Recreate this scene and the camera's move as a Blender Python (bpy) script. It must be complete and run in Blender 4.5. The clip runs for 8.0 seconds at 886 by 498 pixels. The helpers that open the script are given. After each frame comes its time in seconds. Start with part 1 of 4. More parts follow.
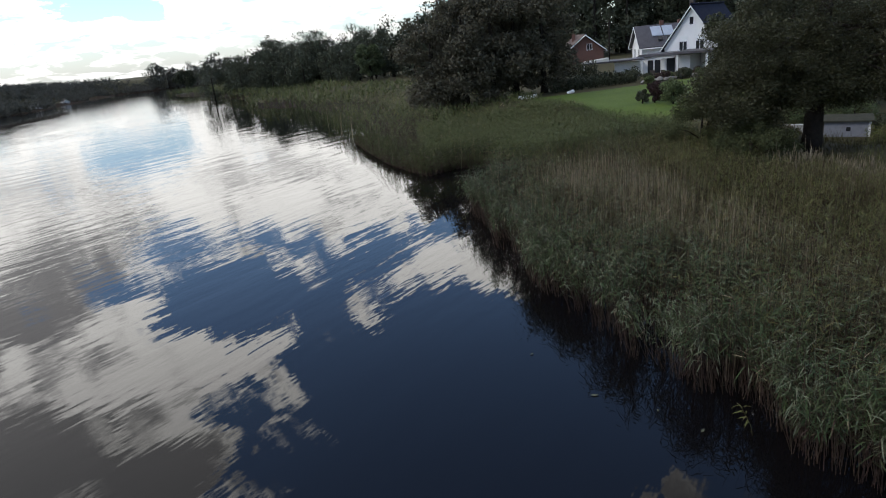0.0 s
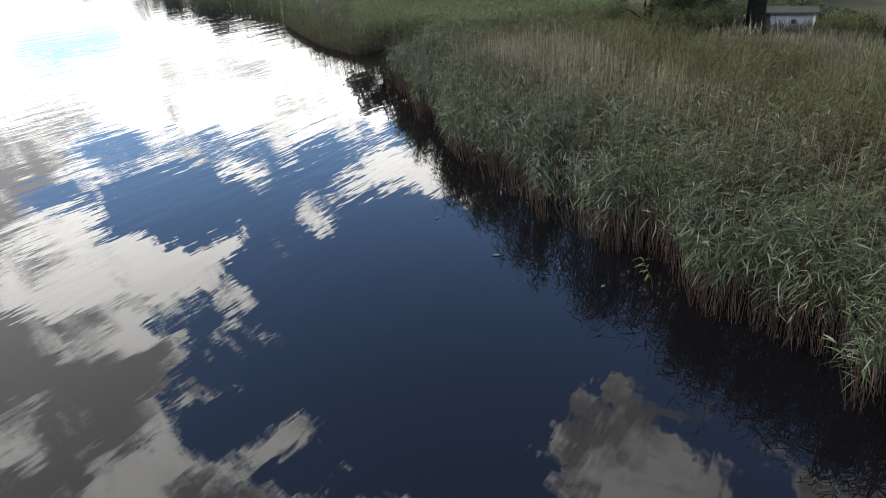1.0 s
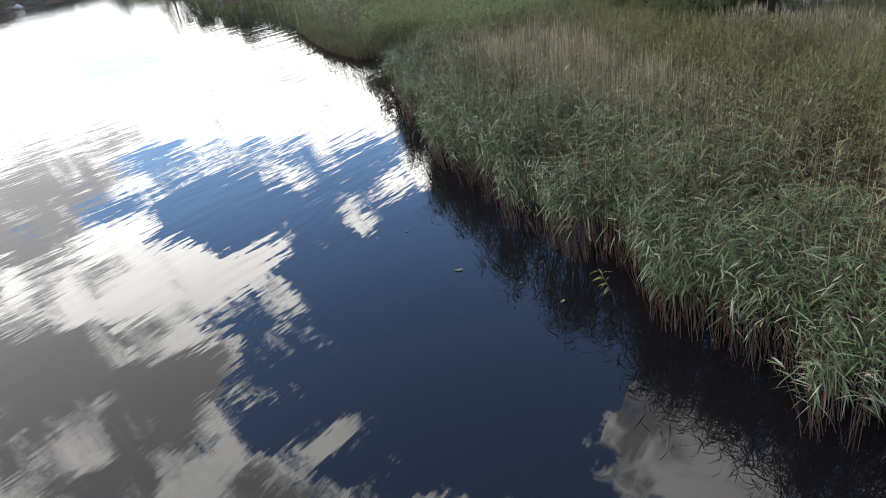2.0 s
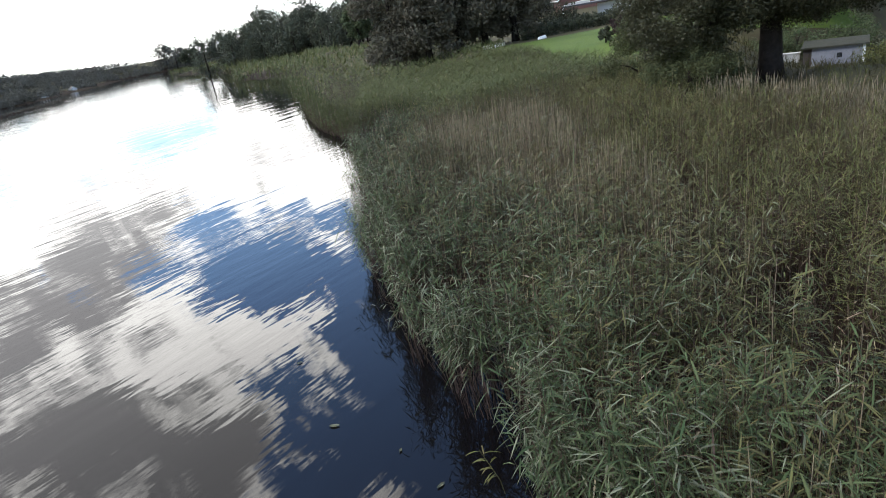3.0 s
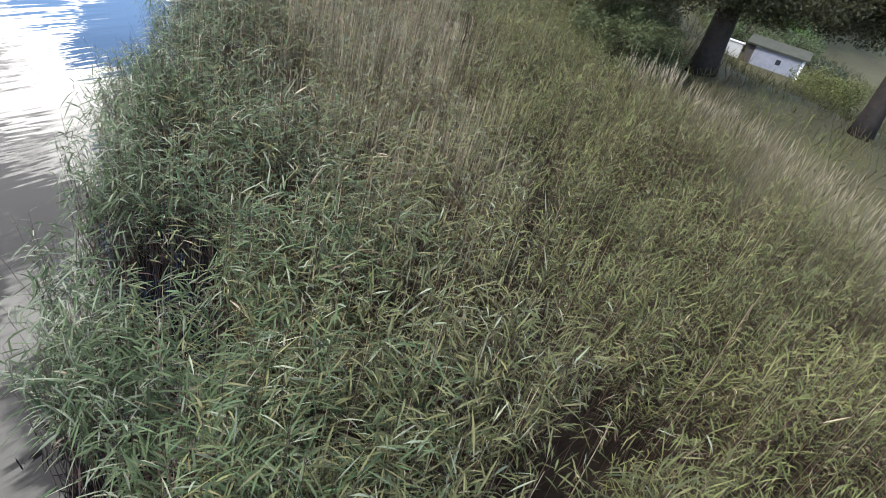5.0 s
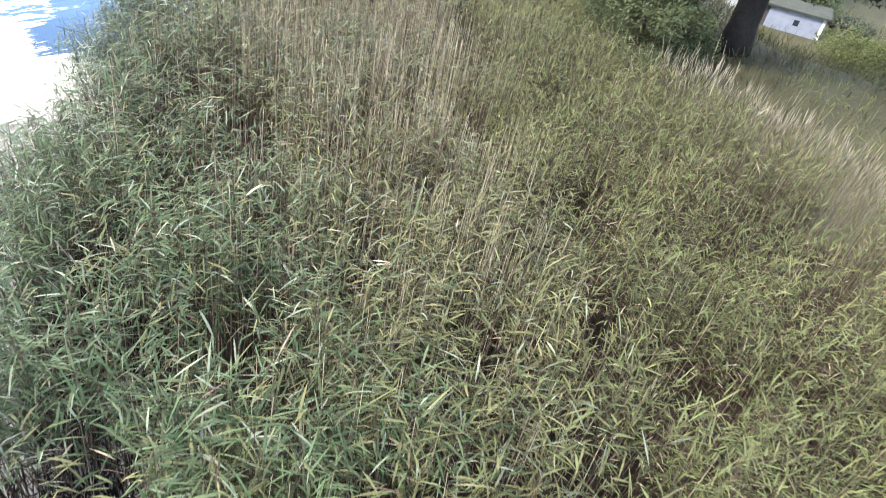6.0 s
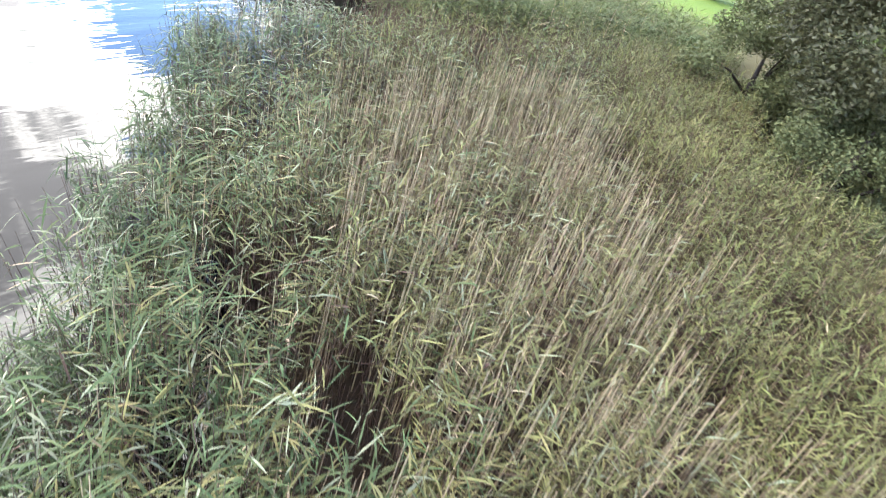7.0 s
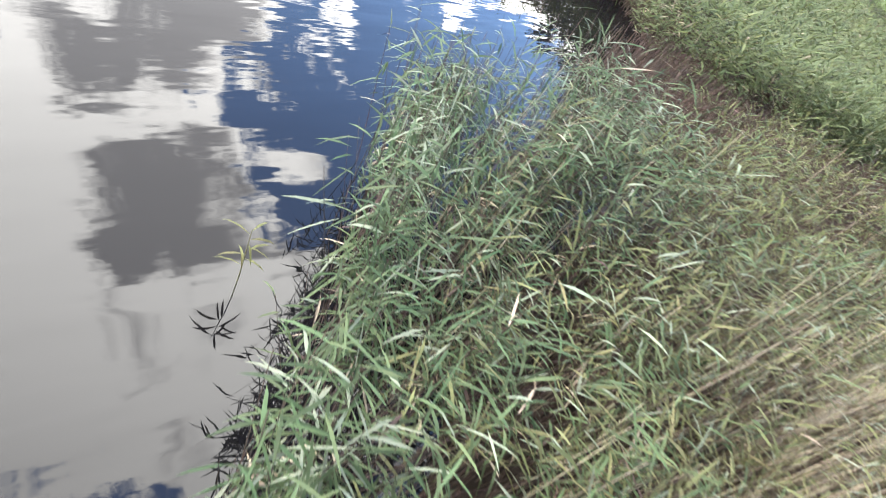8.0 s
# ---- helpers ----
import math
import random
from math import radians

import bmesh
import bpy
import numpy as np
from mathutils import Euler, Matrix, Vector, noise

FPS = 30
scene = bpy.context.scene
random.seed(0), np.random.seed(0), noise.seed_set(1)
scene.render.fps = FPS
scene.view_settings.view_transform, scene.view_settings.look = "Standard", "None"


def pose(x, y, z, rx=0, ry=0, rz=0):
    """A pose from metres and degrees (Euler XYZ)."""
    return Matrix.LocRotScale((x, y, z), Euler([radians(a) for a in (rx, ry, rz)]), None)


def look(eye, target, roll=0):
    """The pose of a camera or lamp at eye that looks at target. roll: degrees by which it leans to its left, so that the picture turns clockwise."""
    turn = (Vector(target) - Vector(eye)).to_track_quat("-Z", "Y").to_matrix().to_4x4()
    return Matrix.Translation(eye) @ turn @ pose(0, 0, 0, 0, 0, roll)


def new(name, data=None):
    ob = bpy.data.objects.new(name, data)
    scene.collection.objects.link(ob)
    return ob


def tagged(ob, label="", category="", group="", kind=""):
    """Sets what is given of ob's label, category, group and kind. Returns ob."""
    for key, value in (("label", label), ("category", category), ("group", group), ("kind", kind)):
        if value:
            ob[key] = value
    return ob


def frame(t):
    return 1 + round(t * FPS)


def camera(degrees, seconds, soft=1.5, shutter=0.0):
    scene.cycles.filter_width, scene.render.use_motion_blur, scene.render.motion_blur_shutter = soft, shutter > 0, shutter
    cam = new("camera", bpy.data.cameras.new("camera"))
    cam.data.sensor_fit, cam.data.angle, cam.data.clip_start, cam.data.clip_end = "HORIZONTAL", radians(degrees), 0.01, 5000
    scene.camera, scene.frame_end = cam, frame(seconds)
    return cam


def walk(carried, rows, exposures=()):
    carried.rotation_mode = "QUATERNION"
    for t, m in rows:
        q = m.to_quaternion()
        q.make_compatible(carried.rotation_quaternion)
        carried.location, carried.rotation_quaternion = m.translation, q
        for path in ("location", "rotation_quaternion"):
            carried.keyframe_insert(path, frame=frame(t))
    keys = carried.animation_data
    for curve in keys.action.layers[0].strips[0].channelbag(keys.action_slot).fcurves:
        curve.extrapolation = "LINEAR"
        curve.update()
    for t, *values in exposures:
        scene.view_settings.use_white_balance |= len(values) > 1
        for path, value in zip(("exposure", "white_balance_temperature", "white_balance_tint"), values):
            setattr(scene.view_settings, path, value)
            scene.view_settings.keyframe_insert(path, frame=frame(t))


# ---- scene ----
cam = camera(70.8, 8.0, soft=1.0, shutter=0.09)
PATH = [
    (0, (0.01, 0.003, 6.883), (0.133, 1.901, 6.265), -5.9),
    (0.5, (0.648, 0.424, 5.925), (0.911, 2.234, 5.116), -2.2),
    (1, (1.037, 0.58, 5.363), (1.28, 2.35, 4.464), -3.6),
    (1.2, (1.247, 0.642, 5.238), (1.468, 2.395, 4.3), -4.6),
    (2.3, (3.386, 1.246, 5.47), (3.444, 3.06, 4.629), -9.6),
    (2.5, (3.986, 1.772, 5.506), (4.023, 3.613, 4.726), -10.5),
    (3, (5.312, 3.097, 5.188), (5.323, 4.968, 4.482), -10.1),
    (3.2, (5.7, 3.546, 5.414), (5.707, 5.419, 4.711), -8.7),
    (3.5, (6.37, 4.015, 5.38), (6.371, 5.883, 4.665), -3.1),
    (4, (7.623, 5.104, 5.234), (7.665, 6.94, 4.44), 6.9),
    (4.2, (7.993, 5.579, 5.231), (8.069, 7.385, 4.376), 9.9),
    (5.3, (7.131, 7.335, 5.647), (7.56, 8.904, 4.483), 14.8),
    (5.5, (7.183, 7.985, 5.632), (7.622, 9.533, 4.444), 14.0),
    (6, (7.27, 9.742, 5.482), (7.662, 11.313, 4.308), 11.5),
    (6.5, (6.812, 12.077, 5.241), (7.194, 13.676, 4.102), 12.0),
    (7, (5.956, 14.679, 5.061), (6.27, 16.317, 3.957), 15.9),
    (7.3, (5.19, 16.577, 4.927), (5.501, 18.18, 3.771), 22.2),
    (7.5, (4.56, 17.822, 4.826), (4.876, 19.385, 3.619), 27.3),
    (7.7, (3.849, 18.961, 4.644), (4.174, 20.477, 3.38), 33.7),
    (7.8, (3.596, 19.5, 4.488), (3.897, 20.997, 3.196), 35.0),
    (8, (3.239, 20.649, 4.008), (3.449, 22.14, 2.692), 36.3),
]
EXPOSURE = [(0.0, -0.45), (0.5, 0.15), (1.0, 0.5), (2.5, 0.92), (3.0, 0.55), (3.5, 0.08), (4.2, 0.36), (5.3, 1.9), (6.0, 2.26), (6.5, 2.36), (7.0, 2.36), (7.5, 2.34), (8.0, 2.34)]
walk(cam, [(t, look(eye, target, roll)) for t, eye, target, roll in PATH], EXPOSURE)

# ---- world and sun ----
SUN_ELEVATION, SUN_AZIMUTH = radians(44), radians(-112)   # azimuth from +y towards +x


def node(tree, kind, **inputs):
    """A node of the given kind; inputs by socket name."""
    made = tree.nodes.new(kind)
    for key, value in inputs.items():
        made.inputs[key.replace("_", " ")].default_value = value
    return made


def build_world():
    """A blue sky with broken cumulus on a flat layer: thick grey banks with bright rims, clear blue between them."""
    world = bpy.data.worlds.new("sky")
    scene.world = world
    world.use_nodes = True
    tree = world.node_tree
    tree.nodes.clear()
    join = tree.links.new

    def maths(how, a, b=None, c=None):
        n = tree.nodes.new("ShaderNodeMath")
        n.operation = how
        for k, v in enumerate((a, b, c)):
            if v is None:
                continue
            if isinstance(v, (int, float)):
                n.inputs[k].default_value = v
            else:
                join(v, n.inputs[k])
        return n.outputs[0]

    def span(value, a, b, lo=0.0, hi=1.0):
        n = tree.nodes.new("ShaderNodeMapRange")
        n.interpolation_type = "SMOOTHSTEP"
        for key, v in (("From Min", a), ("From Max", b), ("To Min", lo), ("To Max", hi)):
            n.inputs[key].default_value = v
        join(value, n.inputs["Value"])
        return n.outputs[0]

    def mixed(fac, a, b):
        n = tree.nodes.new("ShaderNodeMix")
        n.data_type = "RGBA"
        join(fac, n.inputs[0])
        for k, v in ((6, a), (7, b)):
            if isinstance(v, tuple):
                n.inputs[k].default_value = v
            else:
                join(v, n.inputs[k])
        return n.outputs[2]

    out, back = tree.nodes.new("ShaderNodeOutputWorld"), node(tree, "ShaderNodeBackground", Strength=1.0)
    join(back.outputs[0], out.inputs[0])
    sky = tree.nodes.new("ShaderNodeTexSky")
    sky.sky_type, sky.sun_disc, sky.ozone_density = "NISHITA", False, 5.0
    sky.sun_elevation, sky.sun_rotation = SUN_ELEVATION, SUN_AZIMUTH
    dim = tree.nodes.new("ShaderNodeVectorMath")
    dim.operation = "SCALE"
    dim.inputs["Scale"].default_value = SKY_STRENGTH
    join(sky.outputs[0], dim.inputs[0])
    where = tree.nodes.new("ShaderNodeTexCoord")
    split = tree.nodes.new("ShaderNodeSeparateXYZ")
    join(where.outputs["Generated"], split.inputs[0])
    lift = maths("ADD", split.outputs["Z"], 0.22)
    u, v = maths("DIVIDE", split.outputs["X"], lift), maths("DIVIDE", split.outputs["Y"], lift)
    flat = tree.nodes.new("ShaderNodeCombineXYZ")
    join(u, flat.inputs["X"])
    join(v, flat.inputs["Y"])
    puff = node(tree, "ShaderNodeTexNoise", Scale=4.6, Detail=12.0, Roughness=0.62, Distortion=0.35)
    join(flat.outputs[0], puff.inputs["Vector"])
    # ragged outlines: the banks lie on a plane that is bent by noise
    bend = node(tree, "ShaderNodeTexNoise", Scale=4.2, Detail=7.0, Roughness=0.58)
    join(flat.outputs[0], bend.inputs["Vector"])
    bent = tree.nodes.new("ShaderNodeSeparateColor")
    join(bend.outputs["Color"], bent.inputs[0])
    bu = maths("ADD", u, maths("MULTIPLY_ADD", bent.outputs[0], CLOUD_BEND, -0.5 * CLOUD_BEND))
    bv = maths("ADD", v, maths("MULTIPLY_ADD", bent.outputs[1], CLOUD_BEND, -0.5 * CLOUD_BEND))

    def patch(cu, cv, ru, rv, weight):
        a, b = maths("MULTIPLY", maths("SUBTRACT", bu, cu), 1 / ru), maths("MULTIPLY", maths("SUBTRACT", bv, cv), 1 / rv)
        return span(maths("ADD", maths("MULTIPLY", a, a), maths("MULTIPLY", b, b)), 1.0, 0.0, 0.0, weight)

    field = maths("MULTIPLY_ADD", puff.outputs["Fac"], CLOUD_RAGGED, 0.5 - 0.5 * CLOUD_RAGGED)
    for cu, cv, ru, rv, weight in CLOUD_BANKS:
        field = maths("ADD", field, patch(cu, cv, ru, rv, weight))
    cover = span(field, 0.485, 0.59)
    billow = node(tree, "ShaderNodeTexNoise", Scale=6.0, Detail=9.0, Roughness=0.60, Distortion=0.5)
    join(flat.outputs[0], billow.inputs["Vector"])
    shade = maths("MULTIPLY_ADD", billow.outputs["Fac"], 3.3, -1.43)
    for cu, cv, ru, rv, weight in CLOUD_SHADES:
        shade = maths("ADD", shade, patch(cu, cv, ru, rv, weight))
    # towards the horizon the layer is seen from the side and its grey bases fade
    thick = maths("MULTIPLY", span(shade, 0.25, 0.95), span(split.outputs["Z"], 0.02, 0.24, 0.30, 1.0))
    # added brightness for clouds about CLOUD_GLOW_WAY, lifting the water's mirror; the sun stands elsewhere
    ahead = tree.nodes.new("ShaderNodeVectorMath")
    ahead.operation = "DOT_PRODUCT"
    ahead.inputs[1].default_value = CLOUD_GLOW_WAY
    join(where.outputs["Generated"], ahead.inputs[0])
    glow = span(ahead.outputs["Value"], 0.35, 0.97, 0.30, 2.8)
    lit = tree.nodes.new("ShaderNodeVectorMath")
    lit.operation = "SCALE"
    join(mixed(thick, CLOUD_BRIGHT, CLOUD_GREY), lit.inputs[0])
    join(maths("MULTIPLY", glow, span(split.outputs["Z"], 0.06, 0.42, 0.60, 1.0)), lit.inputs["Scale"])
    cloud = lit.outputs[0]
    colour = mixed(cover, dim.outputs[0], cloud)
    haze = span(split.outputs["Z"], 0.16, 0.0, 0.0, 0.40)
    join(mixed(haze, colour, HAZE), back.inputs["Color"])


SKY_STRENGTH = 0.35
CLOUD_BRIGHT, CLOUD_GREY, HAZE = (1.60, 1.58, 1.53, 1), (0.42, 0.418, 0.425, 1), (1.21, 1.21, 1.22, 1)
CLOUD_GLOW_WAY = (-0.32, 0.85, 0.42)
CLOUD_RAGGED, CLOUD_BEND = 1.25, 0.55
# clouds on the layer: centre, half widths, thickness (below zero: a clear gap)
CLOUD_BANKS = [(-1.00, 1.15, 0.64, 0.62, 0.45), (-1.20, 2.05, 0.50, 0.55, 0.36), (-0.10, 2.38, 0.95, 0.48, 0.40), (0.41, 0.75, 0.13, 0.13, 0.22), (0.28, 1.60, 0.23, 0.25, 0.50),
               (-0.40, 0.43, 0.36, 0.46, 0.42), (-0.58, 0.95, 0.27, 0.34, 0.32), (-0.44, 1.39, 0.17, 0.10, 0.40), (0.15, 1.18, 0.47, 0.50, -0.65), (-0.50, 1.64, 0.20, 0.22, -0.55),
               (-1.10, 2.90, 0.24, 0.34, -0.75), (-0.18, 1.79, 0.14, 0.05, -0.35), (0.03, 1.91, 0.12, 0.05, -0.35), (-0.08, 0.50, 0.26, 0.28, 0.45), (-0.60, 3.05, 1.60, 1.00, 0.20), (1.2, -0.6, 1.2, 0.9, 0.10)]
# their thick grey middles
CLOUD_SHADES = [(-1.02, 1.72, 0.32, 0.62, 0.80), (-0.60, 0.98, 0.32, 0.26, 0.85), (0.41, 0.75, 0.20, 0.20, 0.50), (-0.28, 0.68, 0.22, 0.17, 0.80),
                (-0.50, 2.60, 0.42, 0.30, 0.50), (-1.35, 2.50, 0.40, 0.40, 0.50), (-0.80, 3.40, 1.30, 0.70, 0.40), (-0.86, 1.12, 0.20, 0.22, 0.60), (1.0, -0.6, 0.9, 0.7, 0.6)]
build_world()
sun_data = bpy.data.lights.new("sun", "SUN")
sun_data.energy, sun_data.angle, sun_data.color = 1.1, radians(4.0), (1.0, 0.95, 0.86)
sun = new("sun", sun_data)
sun.matrix_world = look((0, 0, 60), (-math.sin(SUN_AZIMUTH) * 60, -math.cos(SUN_AZIMUTH) * 60, 60 - 60 * math.tan(SUN_ELEVATION)))


# ---- materials ----
def material(name, colour, second=None, rough=0.7, scale=6.0, metal=0.0, bump=0.0, bump_scale=40.0, coords="Object",
             through_light=0.0, island=0.0, detail=6.0, spec=0.5):
    """A principled surface: two colours by noise at two scales, relief, light passing through, and variation from piece to piece."""
    mat = bpy.data.materials.new(name)
    mat.use_nodes = True
    tree = mat.node_tree
    bsdf = tree.nodes["Principled BSDF"]
    bsdf.inputs["Roughness"].default_value, bsdf.inputs["Metallic"].default_value = rough, metal
    bsdf.inputs["Specular IOR Level"].default_value = spec
    where = tree.nodes.new("ShaderNodeTexCoord")
    second = second or tuple(c * 0.7 for c in colour)
    large = node(tree, "ShaderNodeTexNoise", Scale=scale, Detail=detail, Roughness=0.6)
    fine = node(tree, "ShaderNodeTexNoise", Scale=scale * 9, Detail=3.0)
    for n in (large, fine):
        tree.links.new(where.outputs[coords], n.inputs["Vector"])
    both = node(tree, "ShaderNodeMath")
    both.operation = "MULTIPLY_ADD"
    both.inputs[1].default_value = 0.35
    tree.links.new(fine.outputs["Fac"], both.inputs[0])
    tree.links.new(large.outputs["Fac"], both.inputs[2])
    ramp = tree.nodes.new("ShaderNodeValToRGB")
    ramp.color_ramp.elements[0].position, ramp.color_ramp.elements[1].position = 0.48, 0.88
    ramp.color_ramp.elements[0].color, ramp.color_ramp.elements[1].color = (*colour, 1), (*second, 1)
    tree.links.new(both.outputs[0], ramp.inputs[0])
    colour_out = ramp.outputs[0]
    if island:
        geo = tree.nodes.new("ShaderNodeNewGeometry")
        span = tree.nodes.new("ShaderNodeMapRange")
        span.inputs["To Min"].default_value, span.inputs["To Max"].default_value = 1 - island, 1 + island
        tree.links.new(geo.outputs["Random Per Island"], span.inputs["Value"])
        hue = tree.nodes.new("ShaderNodeHueSaturation")
        tree.links.new(span.outputs[0], hue.inputs["Value"])
        turn = tree.nodes.new("ShaderNodeMapRange")
        turn.inputs["To Min"].default_value, turn.inputs["To Max"].default_value = 0.5 - island * 0.07, 0.5 + island * 0.05
        again = node(tree, "ShaderNodeMath")
        again.operation = "MULTIPLY"
        again.inputs[1].default_value = 7.31
        part_of = node(tree, "ShaderNodeMath")
        part_of.operation = "FRACT"
        tree.links.new(geo.outputs["Random Per Island"], again.inputs[0])
        tree.links.new(again.outputs[0], part_of.inputs[0])
        tree.links.new(part_of.outputs[0], turn.inputs["Value"])
        tree.links.new(turn.outputs[0], hue.inputs["Hue"])
        tree.links.new(colour_out, hue.inputs["Color"])
        colour_out = hue.outputs[0]
    tree.links.new(colour_out, bsdf.inputs["Base Color"])
    if bump:
        relief = node(tree, "ShaderNodeTexNoise", Scale=bump_scale, Detail=5.0)
        tree.links.new(where.outputs[coords], relief.inputs["Vector"])
        b = node(tree, "ShaderNodeBump", Strength=bump, Distance=0.05)
        tree.links.new(relief.outputs["Fac"], b.inputs["Height"])
        tree.links.new(b.outputs[0], bsdf.inputs["Normal"])
    if through_light:
        glow = tree.nodes.new("ShaderNodeBsdfTranslucent")
        tree.links.new(colour_out, glow.inputs["Color"])
        mixed = tree.nodes.new("ShaderNodeMixShader")
        mixed.inputs[0].default_value = through_light
        tree.links.new(bsdf.outputs[0], mixed.inputs[1])
        tree.links.new(glow.outputs[0], mixed.inputs[2])
        tree.links.new(mixed.outputs[0], tree.nodes["Material Output"].inputs["Surface"])
    return mat


REED_GREEN = material("reed_leaf_green", (0.094, 0.094, 0.035), (0.066, 0.071, 0.030), 0.5, 0.35, through_light=0.28, island=0.45, spec=0.12)
REED_COOL = material("reed_leaf_blue_green", (0.066, 0.088, 0.036), (0.045, 0.065, 0.029), 0.5, 0.35, through_light=0.28, island=0.45, spec=0.12)
REED_YELLOW = material("reed_leaf_yellowing", (0.138, 0.126, 0.050), (0.096, 0.096, 0.040), 0.5, 0.5, through_light=0.3, island=0.4, spec=0.12)
REED_PALE = material("reed_leaf_pale", (0.185, 0.197, 0.130), (0.135, 0.147, 0.092), 0.5, 0.6, through_light=0.3, island=0.3, spec=0.12)
REED_STRAW = material("reed_straw", (0.30, 0.242, 0.155), (0.19, 0.147, 0.092), 0.7, 2.0, island=0.32, spec=0.15)
REED_BROWN = material("reed_stem_brown", (0.082, 0.053, 0.036), (0.045, 0.030, 0.021), 0.75, 2.0, island=0.4, spec=0.15)
REED_FAR_STEM = material("reed_stem_distant", (0.098, 0.064, 0.044), (0.062, 0.042, 0.03), 0.8, 1.0, island=0.3, spec=0.15)
REED_FAR = material("reed_leaf_distant", (0.090, 0.104, 0.038), (0.065, 0.079, 0.030), 0.6, 0.12, through_light=0.25, island=0.2, spec=0.15)
PLUME = material("grass_plume_pale", (0.25, 0.212, 0.142), (0.175, 0.145, 0.096), 0.85, 3.0, through_light=0.25, island=0.3, spec=0.15)
SEDGE = material("sedge_yellow_green", (0.122, 0.128, 0.042), (0.081, 0.090, 0.033), 0.55, 0.5, through_light=0.3, island=0.4, spec=0.15)
MEADOW = material("meadow_grass", (0.086, 0.082, 0.030), (0.060, 0.052, 0.024), 0.7, 0.4, through_light=0.2, island=0.35, spec=0.15)
LEAF_BUSH = material("bush_leaf", (0.078, 0.086, 0.036), (0.054, 0.062, 0.027), 0.55, 0.6, through_light=0.25, island=0.35, spec=0.15)
LEAF_OAK = material("oak_leaf", (0.052, 0.052, 0.024), (0.038, 0.039, 0.018), 0.5, 0.6, through_light=0.25, island=0.35, spec=0.2)
LEAF_DARK = material("dark_leaf", (0.064, 0.070, 0.040), (0.046, 0.053, 0.03), 0.55, 0.3, through_light=0.2, island=0.35, spec=0.2)
# LEAF_DARK made lighter and browner: haze and glare put into the colour
LEAF_GROVE_HAZED = material("grove_leaf_hazed", (0.098, 0.090, 0.060), (0.070, 0.066, 0.044), 0.6, 0.3, through_light=0.2, island=0.3, spec=0.15)
LEAF_WILLOW = material("willow_leaf", (0.085, 0.105, 0.05), (0.06, 0.08, 0.035), 0.55, 0.4, through_light=0.25, island=0.3, spec=0.2)
LEAF_WOOD = material("woodland_leaf", (0.066, 0.074, 0.046), (0.050, 0.058, 0.036), 0.6, 0.15, through_light=0.15, island=0.35, spec=0.2)
# distance haze is put into this leaf colour: lighter and greyer than LEAF_WOOD
LEAF_HAZED = material("hill_leaf_hazed", (0.105, 0.105, 0.088), (0.082, 0.084, 0.070), 0.7, 0.1, through_light=0.15, island=0.25, spec=0.1)
LEAF_RED = material("red_leaf", (0.055, 0.030, 0.028), (0.035, 0.022, 0.02), 0.55, 1.5, through_light=0.2, island=0.3, spec=0.2)
LEAF_SHRUB = material("shrub_leaf", (0.10, 0.12, 0.055), (0.07, 0.095, 0.04), 0.6, 1.5, through_light=0.2, island=0.3, spec=0.2)
BARK = material("bark", (0.038, 0.031, 0.026), (0.022, 0.018, 0.015), 0.95, 5.0, bump=0.8, bump_scale=22, spec=0.05)
GROUND = material("damp_meadow_soil", (0.068, 0.064, 0.029), (0.048, 0.040, 0.022), 0.95, 0.35, bump=0.5, bump_scale=3, spec=0.15)
MUD = material("black_peat_mud", (0.030, 0.021, 0.014), (0.018, 0.013, 0.009), 0.95, 1.5, bump=0.6, bump_scale=8, spec=0.05)
LAWN = material("mown_lawn", (0.090, 0.130, 0.026), (0.062, 0.096, 0.020), 0.8, 0.45, bump=0.5, bump_scale=30, spec=0.1)
PLASTER = material("white_plaster", (0.80, 0.79, 0.77), (0.70, 0.69, 0.67), 0.8, 0.8, bump=0.15, bump_scale=60)
TRIM = material("white_painted_wood", (0.78, 0.78, 0.76), (0.68, 0.68, 0.66), 0.5, 2.0)
TILE_BLUE = material("dark_blue_roof_tile", (0.022, 0.024, 0.045), (0.014, 0.016, 0.030), 0.8, 1.5, bump=0.3, bump_scale=14, spec=0.1)
TILE_GREY = material("grey_roof_tile", (0.075, 0.07, 0.075), (0.05, 0.045, 0.05), 0.6, 1.5, bump=0.3, bump_scale=14)
TILE_BROWN = material("brown_roof_tile", (0.12, 0.085, 0.07), (0.08, 0.055, 0.045), 0.7, 1.5, bump=0.3, bump_scale=14)
BRICK = material("red_brick", (0.15, 0.072, 0.052), (0.11, 0.055, 0.042), 0.85, 3.0, bump=0.3, bump_scale=25)
GLASS = material("dark_window_glass", (0.03, 0.035, 0.04), (0.02, 0.02, 0.025), 0.06, 1.0)
STONE = material("rough_stone", (0.24, 0.22, 0.20), (0.15, 0.14, 0.125), 0.9, 2.0, bump=0.6, bump_scale=10)
METAL_PANEL = material("pale_collector_glass", (0.42, 0.46, 0.52), (0.34, 0.38, 0.44), 0.15, 1.0)
FELT = material("mossy_roof_felt", (0.060, 0.058, 0.046), (0.040, 0.042, 0.030), 0.95, 2.0, bump=0.3, bump_scale=20, spec=0.1)
PALE_WALL = material("pale_concrete", (0.46, 0.45, 0.42), (0.34, 0.33, 0.30), 0.9, 1.5, bump=0.3, bump_scale=25)
CANVAS = material("white_awning_canvas", (0.74, 0.73, 0.70), (0.62, 0.61, 0.58), 0.8, 2.0, through_light=0.3)
DARK_WOOD = material("weathered_dark_wood", (0.07, 0.055, 0.045), (0.045, 0.035, 0.03), 0.85, 4.0, bump=0.4, bump_scale=30)
